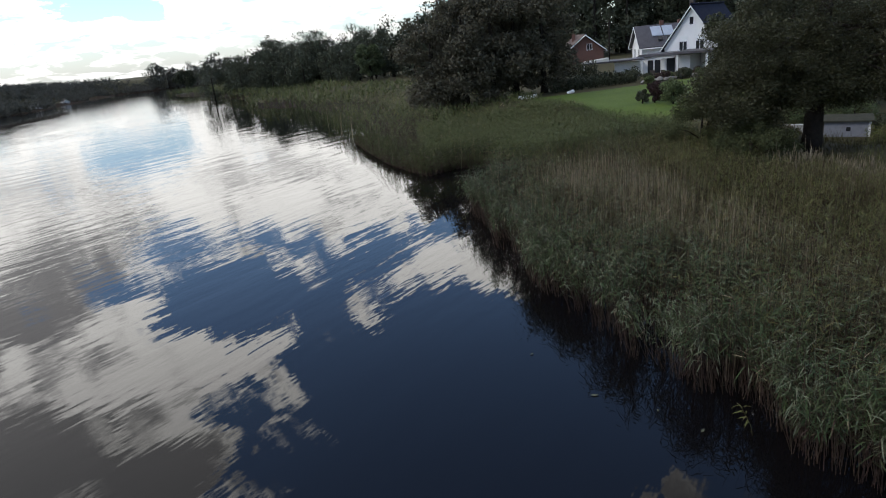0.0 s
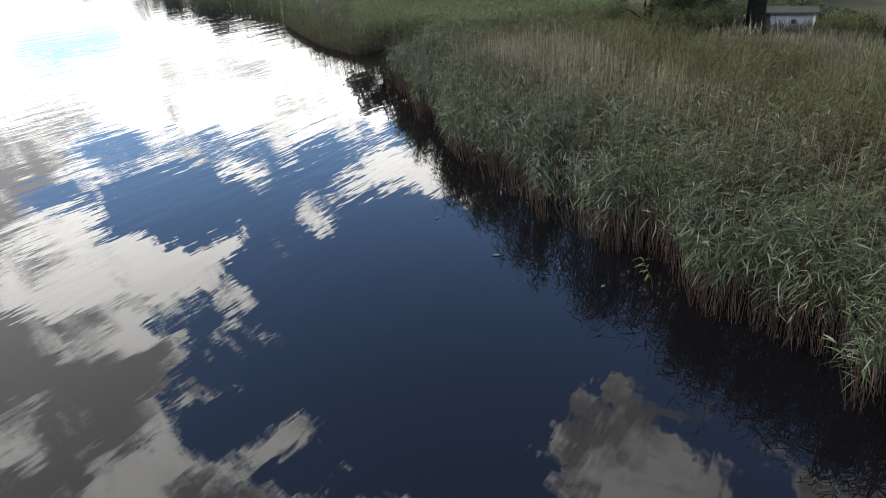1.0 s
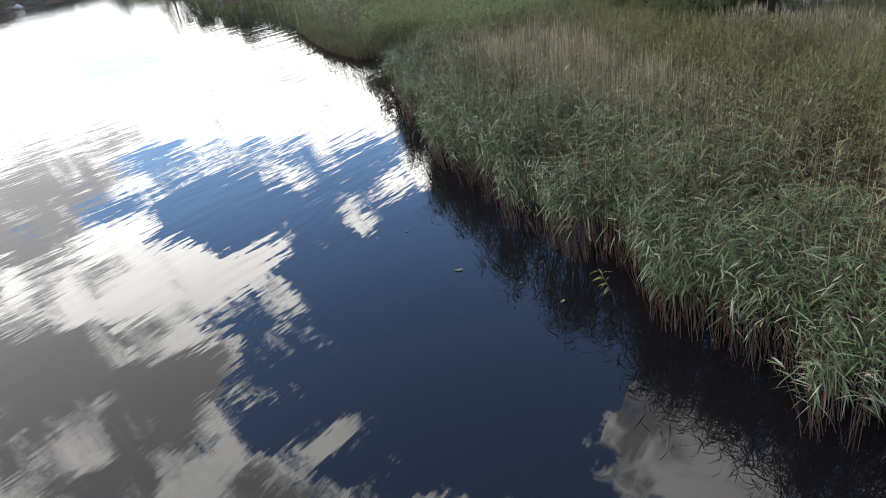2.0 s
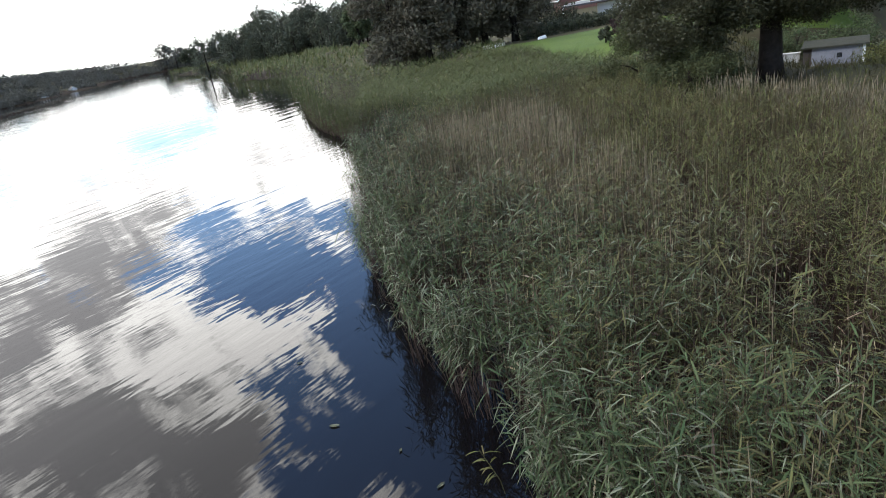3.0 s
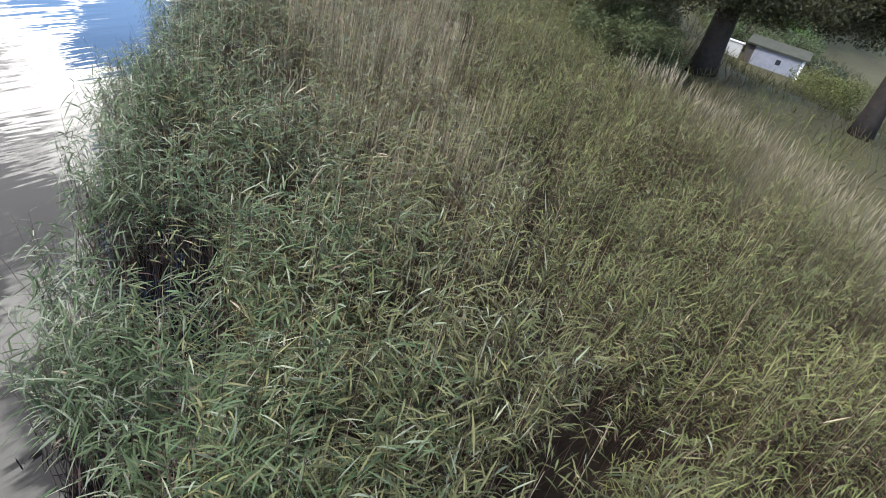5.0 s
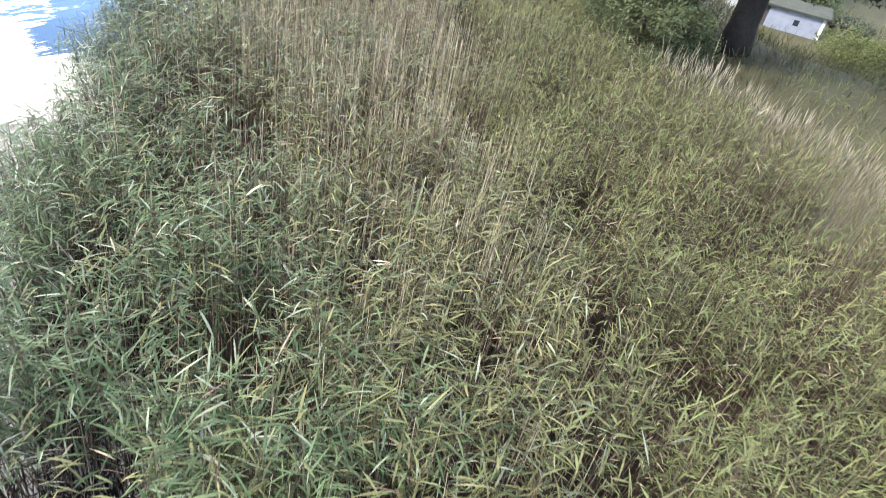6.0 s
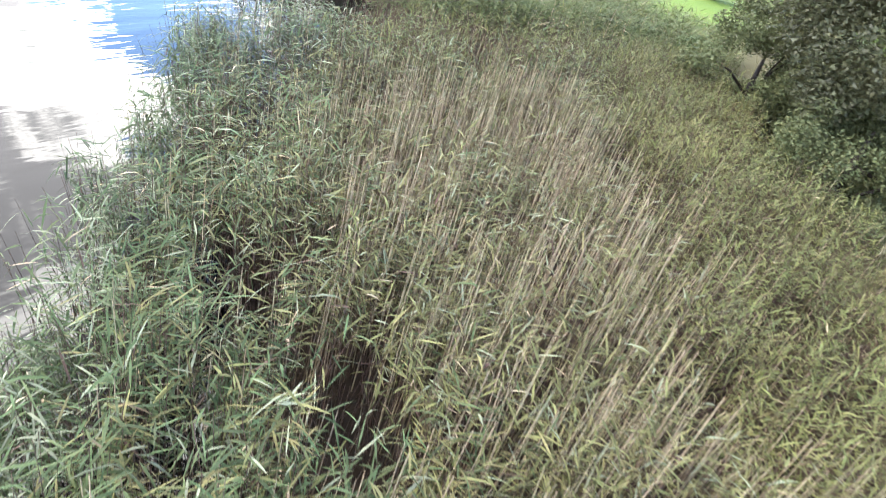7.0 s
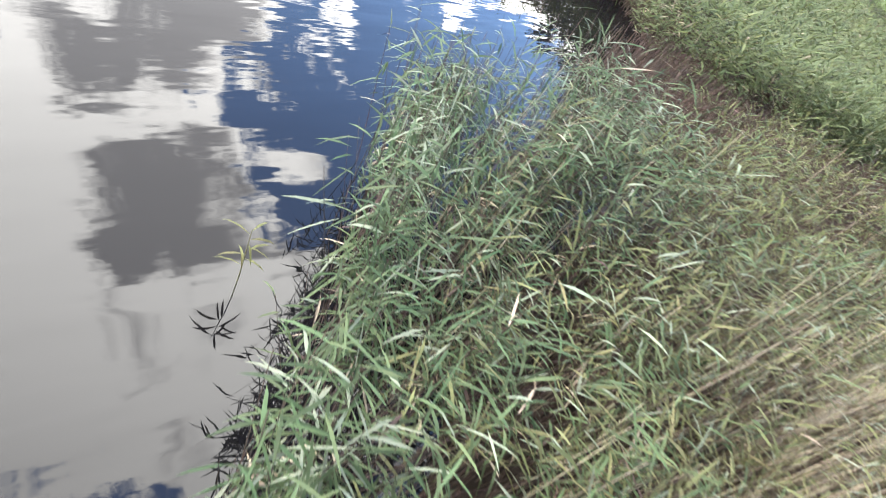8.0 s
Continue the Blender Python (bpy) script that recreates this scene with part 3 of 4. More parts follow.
def build_near_bed():
    heap = Heap()
    n = 60000
    x, y = rng.uniform(1.5, 17, n), rng.uniform(3.0, 33, n)
    inner, right = bed_shape(x, y)
    ragged = 1.3 * smooth_noise(x, y, 0.8, 3) - 0.45
    ok = (inner > ragged * 0.8 + 0.06) & (right > 0.6 * smooth_noise(x, y, 1.1, 5))
    hole = smooth_noise(x, y, 0.75, 11) + 0.25 * smooth_noise(x, y, 0.3, 12) < 0.40
    hole &= np.hypot(x - 8.5, y - 12.7) > 0.8   # a denser stand
    gap = np.zeros(n, bool)
    for gx, gy, rx, ry in BED_GAPS:
        gap |= ((x - gx) / rx) ** 2 + ((y - gy) / ry) ** 2 < 0.45 + 1.1 * smooth_noise(x, y, 0.35, 13)
    ok &= ~(gap & (rng.random(n) < 0.6)) & ~(hole & ~gap & (rng.random(n) < 0.93)) & ~((rng.random(n) < 0.15) & dry_strip(x, y, 1.0))
    x, y, inner, gap = x[ok], y[ok], inner[ok], gap[ok]
    top = 1.78 + 0.45 * (smooth_noise(x, y, 2.2, 21) - 0.5) + 0.6 * (smooth_noise(x, y, 0.5, 22) - 0.5) + 0.16 * rng.standard_normal(len(x))
    top -= 0.35 * (1 - ramp(-0.1, 0.9, inner))
    # cool green by the water, standing dead stems in a strip along the middle, yellow-green towards the bank and the inlet
    dry = np.exp(-dry_strip(x, y) ** 4) * ramp(10, 17, y) * ramp(0.18, 0.66, smooth_noise(x, y, 1.3, 31) + 0.3 * smooth_noise(x, y, 0.45, 32))
    dry *= ramp(0.6, 1.6, inner) * ramp(28.5, 26.0, y) * (0.75 + 0.25 * ramp(17.5, 20.5, y))
    bank = np.maximum(ramp(9.6, 12.0, x + 1.6 * smooth_noise(x, y, 1.4, 33)), 0.95 * ramp(4.6, 2.0, far_edge_y(x) - y) * ramp(4.6, 6.2, x))
    roll = rng.random(len(x))
    kinds = np.where(roll < 0.09 + (0.40 + 0.12 * ramp(19, 21, y)) * dry, 2, np.where(roll < 0.22 + 0.64 * dry, 1, 0))
    kinds = np.where((far_edge_y(x) - y < 3.6) & (x > 4.8) & (rng.random(len(x)) < 0.75), 0, kinds)
    top = top + np.where(kinds == 2, 0.08, -0.22) * dry
    kinds = np.where(gap, 3, kinds)
    top = np.where(gap, top * (0.55 + 0.4 * rng.random(len(x))), top)
    wet = rng.random(len(x)) > bank
    kinds = np.where(~wet & (kinds == 2) & (rng.random(len(x)) < 0.65), 0, kinds)
    rim = wet & (inner < 0.9)
    wet &= ~rim
    # pale drooping rim leaves; their share also paints leaves catching the light
    grow(heap, x[rim], y[rim], top[rim], 12, 0.22, 0.0152, np.where(gap[rim], 3, rng.random(int(rim.sum())) < 0.16), spread=0.26, lowest=0.48, bias=(-0.2, -0.04), up=-0.22, blow=3.0, slots=(6, 5, 2, 3, 5))
    cool = wet & (rng.random(len(x)) > ramp(1.2, 5.5, inner + 1.5 * smooth_noise(x, y, 1.6, 34)))
    warm = wet & ~cool
    grow(heap, x[cool], y[cool], top[cool], 10, 0.225, 0.0158, kinds[cool], spread=0.3, lowest=0.5, slots=(6, 1, 2, 3, 5))
    grow(heap, x[warm], y[warm], top[warm], 10, 0.21, 0.0150, kinds[warm], spread=0.3, lowest=0.5)
    wet = wet | rim
    grow(heap, x[~wet], y[~wet], top[~wet] - 0.1, 10, 0.15, 0.0125, kinds[~wet], spread=0.17, up=0.6, blow=4.0, slots=(4, 1, 2, 3, 1), width=0.007)
    # the bed goes on to the south, behind the start of the flight
    n = 13000
    x, y = rng.uniform(4.0, 24, n), rng.uniform(-14.0, 3.2, n)
    side = np.where(y > 0, np.interp(y, [0, 4], [9.4, float(edge_x(4))]), 9.4 - 0.23 * y)
    ok = (x > side + 1.0 * smooth_noise(x, y, 0.8, 3) - 0.3) & (x < right_edge_x(y) - 0.6 * smooth_noise(x, y, 1.1, 5)) & (rng.random(n) < ramp(-14, -9, y + 2 * smooth_noise(x, y, 2, 6)))
    x, y = x[ok], y[ok]
    top = 1.75 + 0.4 * (smooth_noise(x, y, 2.2, 21) - 0.5) + 0.5 * (smooth_noise(x, y, 0.5, 22) - 0.5) + 0.16 * rng.standard_normal(len(x))
    kinds = np.where(rng.random(len(x)) < 0.1, 2, np.where(rng.random(len(x)) < 0.2, 1, 0))
    wet = rng.random(len(x)) > ramp(11.5, 15.0, x)
    grow(heap, x[wet], y[wet], top[wet], 5, 0.25, 0.026, kinds[wet], width=0.010, slots=(6, 1, 2, 3, 5))
    grow(heap, x[~wet], y[~wet], top[~wet], 5, 0.24, 0.024, kinds[~wet], width=0.010, slots=(4, 1, 2, 3, 1))
    ob = new("reed_bed", heap.mesh("reed_bed", [REED_GREEN, REED_YELLOW, REED_STRAW, REED_BROWN, SEDGE, REED_PALE, REED_COOL]))
    tagged(ob, "dense green and straw-coloured common reeds standing in shallow water", "reeds", kind="stuff")


build_near_bed()


def build_plumes():
    """Pale feathery grass along the landward rim of the bed."""
    heap = Heap()
    n = 1700
    y = rng.uniform(9, 22.0, n)
    x = right_edge_x(y) - np.abs(rng.standard_normal(n)) * 0.42 + 0.25
    z0 = ground_z(x, y)
    h = 1.75 - z0 + 0.2 * rng.standard_normal(n) + 0.25 * smooth_noise(x, y, 1.3, 41)
    lean = 0.13 * rng.standard_normal((2, n))
    v, f, at = stems(x, y, z0, h, lean[0], lean[1], np.full(n, 0.008))
    heap.add(v, f, 0)
    low, mid, top = at(np.full(n, 0.82)), at(np.full(n, 0.92)), at(np.full(n, 1.06))
    spin = rng.random(n) * 3.14
    ring = [mid + np.stack([np.cos(spin + 1.571 * k), np.sin(spin + 1.571 * k), 0 * spin], -1) * (0.004 + 0.007 * rng.random(n))[:, None] for k in range(4)]
    verts = np.stack([low, *ring, top], 1).reshape(-1, 3)
    tri = np.array([t for k in range(4) for t in ((0, 1 + (k + 1) % 4, 1 + k), (5, 1 + k, 1 + (k + 1) % 4))])
    heap.add(verts, (tri[None] + 6 * np.arange(n)[:, None, None]).reshape(-1, 3), 0)
    ob = new("plume_grass", heap.mesh("plume_grass", [PLUME]))
    tagged(ob, "pale beige feathery grass plumes along the reed bed rim", "grass", kind="stuff")


build_plumes()


def build_far_belts():
    heap = Heap()
    n = 31000
    y = 32.5 + 185 * rng.random(n) ** 2.3
    x = np.where(y < 70, rng.uniform(-14, 17, n), rng.uniform(-75, 14, n))
    d = signed_shore(x, y)
    depth = np.interp(y, [33, 36, 45, 60, 90, 130, 220], [13.5, 13.0, 15.5, 17, 18, 18, 20])
    ok = (d > np.where(x > 5.2, -4.5, -0.5)) & (d < depth) & (y > 32.5) & (x > -75) & ~in_lawn(x, y) & (far_edge_y(x) + 1.7 < y) & (x < 17.0) & (y > 31.5 + 0.6 * np.maximum(x - 14, 0))
    x, y, d = x[ok], y[ok], d[ok]
    top = 1.72 + 0.4 * smooth_noise(x, y, 4, 51) - 0.2 + 0.09 * rng.standard_normal(len(x))
    far = np.clip((y - 30) / 60, 0, 2.2)
    kinds = np.where(rng.random(len(x)) < 0.03, 2, np.where(rng.random(len(x)) < 0.2, 1, 0))
    for lo, hi, wide in ((0, 0.35, 0.022), (0.35, 0.9, 0.05), (0.9, 3, 0.11)):
        for rim, low, stem in ((True, 0.12, 0), (False, 0.4, 0)):
            m = (far >= lo) & (far < hi) & (((d < 1.0) & (x < 5.2) | (y - far_edge_y(x) < 2.8)) == rim)
            if m.any():
                grow(heap, x[m], y[m], top[m], 6 if lo == 0 else 5, 0.22 + 0.3 * lo, wide, kinds[m], up=0.5 + 0.6 * lo, lowest=low, slots=(0, 1, 2, stem, 0), width=0.014 + 0.03 * lo, with_stems=rim)
    # thick growth between the inlet and the lawn
    n = 13500
    x, y = rng.uniform(2, 17, n), rng.uniform(32, 50, n)
    d = signed_shore(x, y)
    ok = (d > 0.3) & (d < 17.0) & ~in_lawn(x, y) & (far_edge_y(x) + 1.7 < y) & (y > 31.5 + 0.6 * np.maximum(x - 14, 0))
    x, y = x[ok], y[ok]
    grow(heap, x, y, 1.62 + 0.4 * smooth_noise(x, y, 4, 51) - 0.2 + 0.12 * rng.standard_normal(len(x)), 6, 0.24, 0.026, np.where(rng.random(len(x)) < 0.15, 1, 0), up=0.3, lowest=0.4, slots=(0, 1, 2, 0, 0), with_stems=False)
    # the dense brown foot of the belt at the water
    n = 42000
    x, y = rng.uniform(-4, 8, n), rng.uniform(31, 52, n)
    d = signed_shore(x, y)
    ok = (d > -0.4) & (d < 1.2) & (far_edge_y(x) + 1.6 < y)
    x, y = x[ok], y[ok]
    grow(heap, x, y, 0.4 + 0.4 * rng.random(len(x)), 4, 0.2, 0.022, np.where(rng.random(len(x)) < 0.3, 2, 0), slots=(0, 1, 3, 3, 0), width=0.014, lowest=0.4)
    # reddish dead stems standing in the narrow end of the inlet
    n = 22000
    x, y = rng.uniform(4.5, 15.0, n), rng.uniform(27, 36.5, n)
    gap = y - far_edge_y(x)
    ok = (gap > 0.4) & (gap < 4.2) & (signed_shore(x, y) < 5) & (rng.random(n) < ramp(4.3, 6.8, x))
    x, y = x[ok], y[ok]
    grow(heap, x, y, 0.45 + 0.4 * rng.random(len(x)), 1, 0.2, 0.03, np.where(rng.random(len(x)) < 0.9, 2, 0), slots=(0, 1, 3, 3, 0), width=0.016, spread=0.35)
    ob = new("far_reed_belt", heap.mesh("far_reed_belt", [REED_FAR, SEDGE, REED_STRAW, REED_FAR_STEM]))
    tagged(ob, "distant belt of tall green reeds along the lake shore", "reeds", kind="stuff")


build_far_belts()


# ---- trees ----
def leaf_cloud(centres, radii, count, size, whole=True):
    """Leaf quads scattered through clumps, thicker towards each clump's shell."""
    which = rng.choice(len(centres), count, p=np.array([r[0] * r[1] for r in radii]) / sum(r[0] * r[1] for r in radii))
    way = rng.standard_normal((count, 3))
    way /= np.linalg.norm(way, axis=1)[:, None]
    reach = rng.random(count) ** 0.45
    place = np.asarray(centres)[which] + way * reach[:, None] * np.asarray(radii)[which]
    a = rng.standard_normal((count, 3))
    a /= np.linalg.norm(a, axis=1)[:, None]
    b = np.cross(a, way + 0.6 * rng.standard_normal((count, 3)))
    b /= np.linalg.norm(b, axis=1)[:, None] + 1e-6
    s = size * (0.6 + 0.8 * rng.random(count))[:, None]
    if not whole:
        single = np.stack([place - a * s, place + b * s * 0.8, place + a * s], 1).reshape(-1, 3)
        return single, np.arange(3 * count).reshape(-1, 3)
    quad = np.stack([place - a * s, place + b * s * 0.55, place + a * s, place - b * s * 0.55], 1).reshape(-1, 3)
    i = 4 * np.arange(count)[:, None]
    return quad, np.concatenate([i + [0, 1, 2], i + [0, 2, 3]])


def crown_clumps(centre, radius, count, clump, low=-1.0):
    """Clumps spread through an ellipsoid crown."""
    way = rng.standard_normal((count, 3))
    way /= np.linalg.norm(way, axis=1)[:, None]
    way[:, 2] = np.maximum(way[:, 2], low)
    c = np.asarray(centre) + way * (0.45 + 0.55 * rng.random(count) ** 0.5)[:, None] * np.asarray(radius)
    r = clump * (0.6 + 0.8 * rng.random(count))[:, None] * np.array([1, 1, 0.75])
    return list(c), list(r)


def tree(name, base, trunk, height, crowns, count, size, leaf, label, category="tree", limbs=6, clumps=40, clump=1.0, lean=(0, 0), low=-1.0, whole=True):
    """A tapered trunk with limbs into the crown, and a crown of many leaves in clumps. crowns: (centre from the base, radii)."""
    ob = thing(name, label, category, base)
    up = [(lean[0] * k * k, lean[1] * k * k, height * k) for k in (-0.02, 0.08, 0.25, 0.5, 0.8)]
    wood = tube(up, [trunk * 1.5, trunk * 1.1, trunk * 0.95, trunk * 0.7, trunk * 0.25], 10)
    centres, radii = [], []
    for c, r in crowns:
        m = max(4, int(clumps / len(crowns)))
        cc, rr = crown_clumps(c, r, m, clump, low)
        centres += cc
        radii += rr
    for k in range(limbs):
        goal = Vector(centres[int(rng.integers(len(centres)))])
        s = rng.uniform(0.22, 0.6)
        start = Vector((lean[0] * s * s, lean[1] * s * s, height * s))
        middle = start.lerp(goal, 0.5) + Vector((0, 0, 0.08 * height * rng.random()))
        tube([start, middle, goal], [trunk * 0.42, trunk * 0.26, trunk * 0.08], 6, wood)
    part("trunk", wood, BARK, ob)
    v, f = leaf_cloud(centres, radii, count, size, whole)
    crown = new("crown", mesh_from("crown", v, f, 3, [leaf]))
    crown.parent = ob
    return ob


def gz(x, y):
    return float(ground_z(x, y))


tree("oak_tree", (18.5, 26.1, gz(18.5, 26.1)), 0.36, 9.5,
     [((0.7, 0, 7.4), (4.8, 4.5, 3.6)), ((-2.2, -0.6, 4.8), (2.5, 2.4, 2.0)), ((1.2, -0.9, 3.6), (3.0, 2.0, 1.3)), ((3.6, 0.2, 4.8), (3.2, 2.6, 2.0)), ((-3.5, -0.4, 2.9), (1.7, 1.7, 1.5)), ((0.2, 1.5, 4.2), (3.0, 2.0, 1.3)), ((-1.6, 3.3, 4.2), (1.7, 1.8, 1.5)), ((-1.2, -1.2, 3.1), (2.0, 1.4, 0.9)), ((3.2, -0.4, 3.0), (2.6, 1.8, 0.9))],
     215000, 0.054, LEAF_OAK, "broad old oak with a dark leafy crown beside the reed bed", limbs=16, clumps=300, clump=0.72, whole=False)
tree("oak_tree", (21.9, 22.4, gz(21.9, 22.4)), 0.27, 9.5,
     [((1.0, 0.5, 7.4), (4.4, 4.0, 3.0)), ((2.4, 1.0, 4.6), (2.4, 2.2, 1.3))],
     50000, 0.07, LEAF_OAK, "tall oak with a bare lower trunk on the grassy bank", limbs=8, clumps=100, clump=0.85, whole=False)
tree("willow_shrub", (14.9, 24.8, gz(14.9, 24.8)), 0.12, 2.6,
     [((-0.2, 0, 1.3), (1.6, 1.5, 1.2)), ((0.9, 0.6, 1.2), (1.2, 1.2, 1.1))],
     48000, 0.042, LEAF_BUSH, "low spreading bushy growth under the oak", "bush", limbs=6, clumps=90, clump=0.45, whole=False)

for x, y, r, h in ((16.6, 28.2, 1.3, 2.4), (15.1, 29.4, 1.8, 3.2)):
    tree("thicket", (x, y, gz(x, y)), 0.1, h * 0.8, [((0, 0, h * 0.5), (r, r * 0.8, h * 0.5))], 24000, 0.05, LEAF_BUSH,
         "shady leafy undergrowth beside the oak", "bush", limbs=5, clumps=50, clump=0.45, whole=False)
for x, y, h, r in ((33.0, 46.0, 8.0, 2.6), (38.0, 50.0, 9.0, 3.0), (30.0, 52.5, 6.5, 2.2), (44.0, 52.0, 9.0, 3.2)):
    tree("garden_tree", (x, y, gz(x, y)), 0.22, h, [((0, 0, h * 0.6), (r, r, h * 0.38))], 9000, 0.16, LEAF_DARK,
         "leafy garden tree beyond the oaks", limbs=5, clumps=40, clump=0.9)
GROVE = ((4.6, 60.0, 9.2, 2.6), (7.4, 58.5, 10.2, 3.0), (10.2, 59.5, 10.6, 3.2), (12.6, 61.0, 10.4, 3.0), (15.2, 60.5, 9.6, 2.8))
for x, y, h, r in GROVE:
    tree("lakeside_tree", (x, y, gz(x, y)), 0.28, h,
         [((0, 0, h * 0.68), (r, r, h * 0.34)), ((0, -0.6, h * 0.30), (r * 0.95, r * 0.8, h * 0.24))],
         14500, 0.14, LEAF_GROVE_HAZED, "tall dark broadleaf tree in a dense lakeside group", limbs=6, clumps=60, clump=1.0)
tree("willow_tree", (-2.2, 122.0, gz(-2.2, 122.0)), 0.3, 6.5, [((0, 0, 3.9), (2.6, 2.4, 2.8))], 12000, 0.16, LEAF_WILLOW,
     "pale grey-green willow beside the dark trees", limbs=5, clumps=36, clump=0.8)


def woods(name, spots, label, leaf, size, per_tree):
    """Far woodland, too many trees to count: crowns of leaf clumps on trunks, as one mesh."""
    heap = Heap()
    for x, y, h, r in spots:
        z = gz(x, y)
        c, rr = crown_clumps((x, y, z + h * 0.50), (r, r, h * 0.50), 18 if per_tree > 300 else 7, r * 0.62)
        v, f = leaf_cloud(c, rr, per_tree, size, False)
        heap.add(v, f, 0)
        v, f, _ = stems(np.array([x]), np.array([y]), np.array([z - 0.2]), np.array([h * 0.7]), np.zeros(1), np.zeros(1), np.array([0.06 * h]))
        heap.add(v, f, 1)
    ob = new(name, heap.mesh(name, [leaf, BARK]))
    return tagged(ob, label, "woodland", kind="stuff")


def row_of(points, tops, step, jitter, r):
    """Trees along a line of (x, y), their heights running with tops."""
    out, length = [], 0.0
    for (ax, ay), (bx, by), ha, hb in zip(points, points[1:], tops, tops[1:]):
        far = math.hypot(bx - ax, by - ay)
        for k in range(max(1, int(far / step))):
            s = (k + rng.random()) / max(1, int(far / step))
            h = (ha + (hb - ha) * s) * rng.uniform(0.9, 1.25)
            out.append((ax + (bx - ax) * s + rng.normal(0, jitter), ay + (by - ay) * s + rng.normal(0, jitter), h, r * rng.uniform(0.8, 1.2)))
    return out


woods("lakeside_woods", row_of([(-42, 160), (-30, 156), (-18, 150), (-2, 146), (12, 140)], [6, 9.5, 10.5, 9.5, 10], 1.6, 2.5, 2.6)
      + row_of([(-26, 150), (-10, 140), (8, 128)], [6, 7, 8], 2.2, 2.5, 2.4), "dark mixed woodland rising behind the reed shore", LEAF_WOOD, 0.23, 2000)
woods("hillside_woods", row_of([(12, 124), (24, 122), (40, 122), (60, 120), (90, 118)], [11, 12.5, 14, 15, 15], 1.5, 2.5, 3.0)
      + row_of([(12, 133), (40, 131), (90, 128)], [15, 17, 18], 2.4, 2.0, 3.6)
      + row_of([(8, 114), (14, 114), (24, 119)], [7, 8, 8], 2.5, 1.5, 2.4), "dark woodland on the slope behind the houses", LEAF_WOOD, 0.40, 1300)


def hill_spots(count):
    """Small trees thickly over the slope of the opposite shore, with clearings by the water."""
    out = []
    while len(out) < count:
        x, y = rng.uniform(-150, -78), rng.uniform(85, 322)
        d = float(signed_shore(x, y))
        if 1.0 < d < 38 and (d > 7 or smooth_noise(x, y, 9.0, 81) > 0.28):
            out.append((x, y, rng.uniform(1.7, 2.9), rng.uniform(1.1, 1.7)))
    return out


# both far woods wear the leaf colour that has haze painted in
woods("opposite_woods", hill_spots(1500), "low wooded hills across the lake", LEAF_HAZED, 0.30, 74)
woods("lake_end_woods", row_of([(-112, 322), (-60, 326), (-30, 290), (0, 280), (40, 270)], [9, 9, 11, 11, 12], 1.9, 3.0, 3.0), "dark woods closing the far end of the lake", LEAF_HAZED, 0.5, 420)
tree("point_tree", (-80, 272, gz(-80, 272)), 0.4, 8.0, [((0, 0, 5.6), (4.4, 4.0, 3.0))], 5000, 0.4, LEAF_DARK,
     "single round tree on the far reed point", limbs=5, clumps=30, clump=1.3)


# ---- shrubs in the garden ----
def shrub(name, x, y, r, h, leaf, label, count=4000, size=0.06, category="shrub"):
    return tree(name, (x, y, gz(x, y)), 0.05, h * 0.8, [((0, 0, h * 0.52), (r, r, h * 0.46))], count, size, leaf, label, category, limbs=4, clumps=22, clump=r * 0.42)


shrub("garden_shrub", 19.1, 41.2, 0.75, 1.5, LEAF_SHRUB, "rounded grey-green shrub standing on the lawn")
shrub("garden_shrub", 18.6, 43.0, 0.6, 1.5, LEAF_RED, "dark red-leaved shrub on the lawn")
shrub("garden_shrub", 17.8, 43.2, 0.4, 0.9, LEAF_DARK, "small dark shrub on the lawn", 2000)
for x, y, r, h in ((14.3, 34.8, 0.7, 1.0), (15.6, 33.6, 0.7, 1.1), (13.4, 37.0, 0.6, 0.8), (18.9, 32.6, 1.1, 1.8)):
    shrub("bank_bush", x, y, r, h, LEAF_SHRUB, "low green bush where the lawn meets the reeds", category="bush")


# ---- houses ----
def window(parent, x, z, w, h, y, mullions=1, shutter=0.0):
    """A framed window let into a wall that faces -y, whose outer face lies at y."""
    frame_bm = bmesh.new()
    t = 0.07
    for a, b, c, d in ((x - w / 2, z, x + w / 2, z + t), (x - w / 2, z + h - t, x + w / 2, z + h), (x - w / 2, z + t, x - w / 2 + t, z + h - t), (x + w / 2 - t, z + t, x + w / 2, z + h - t)):
        box(a, y - 0.05, b, c, y + 0.06, d, 0, frame_bm)
    for k in range(mullions):
        m = x - w / 2 + w * (k + 1) / (mullions + 1)
        box(m - 0.03, y - 0.045, z + t, m + 0.03, y + 0.05, z + h - t, 0, frame_bm)
    win = part("window", frame_bm, TRIM, parent, "white framed window")
    part("pane", box(x - w / 2 + t, y - 0.01, z + t, x + w / 2 - t, y + 0.01, z + h - t), GLASS, win, "dark glass")
    if shutter:
        part("roller_shutter", box(x - w / 2, y - 0.06, z + h, x + w / 2, y + 0.02, z + h + shutter, 0.01), TRIM, win, "white roller shutter")
    return win


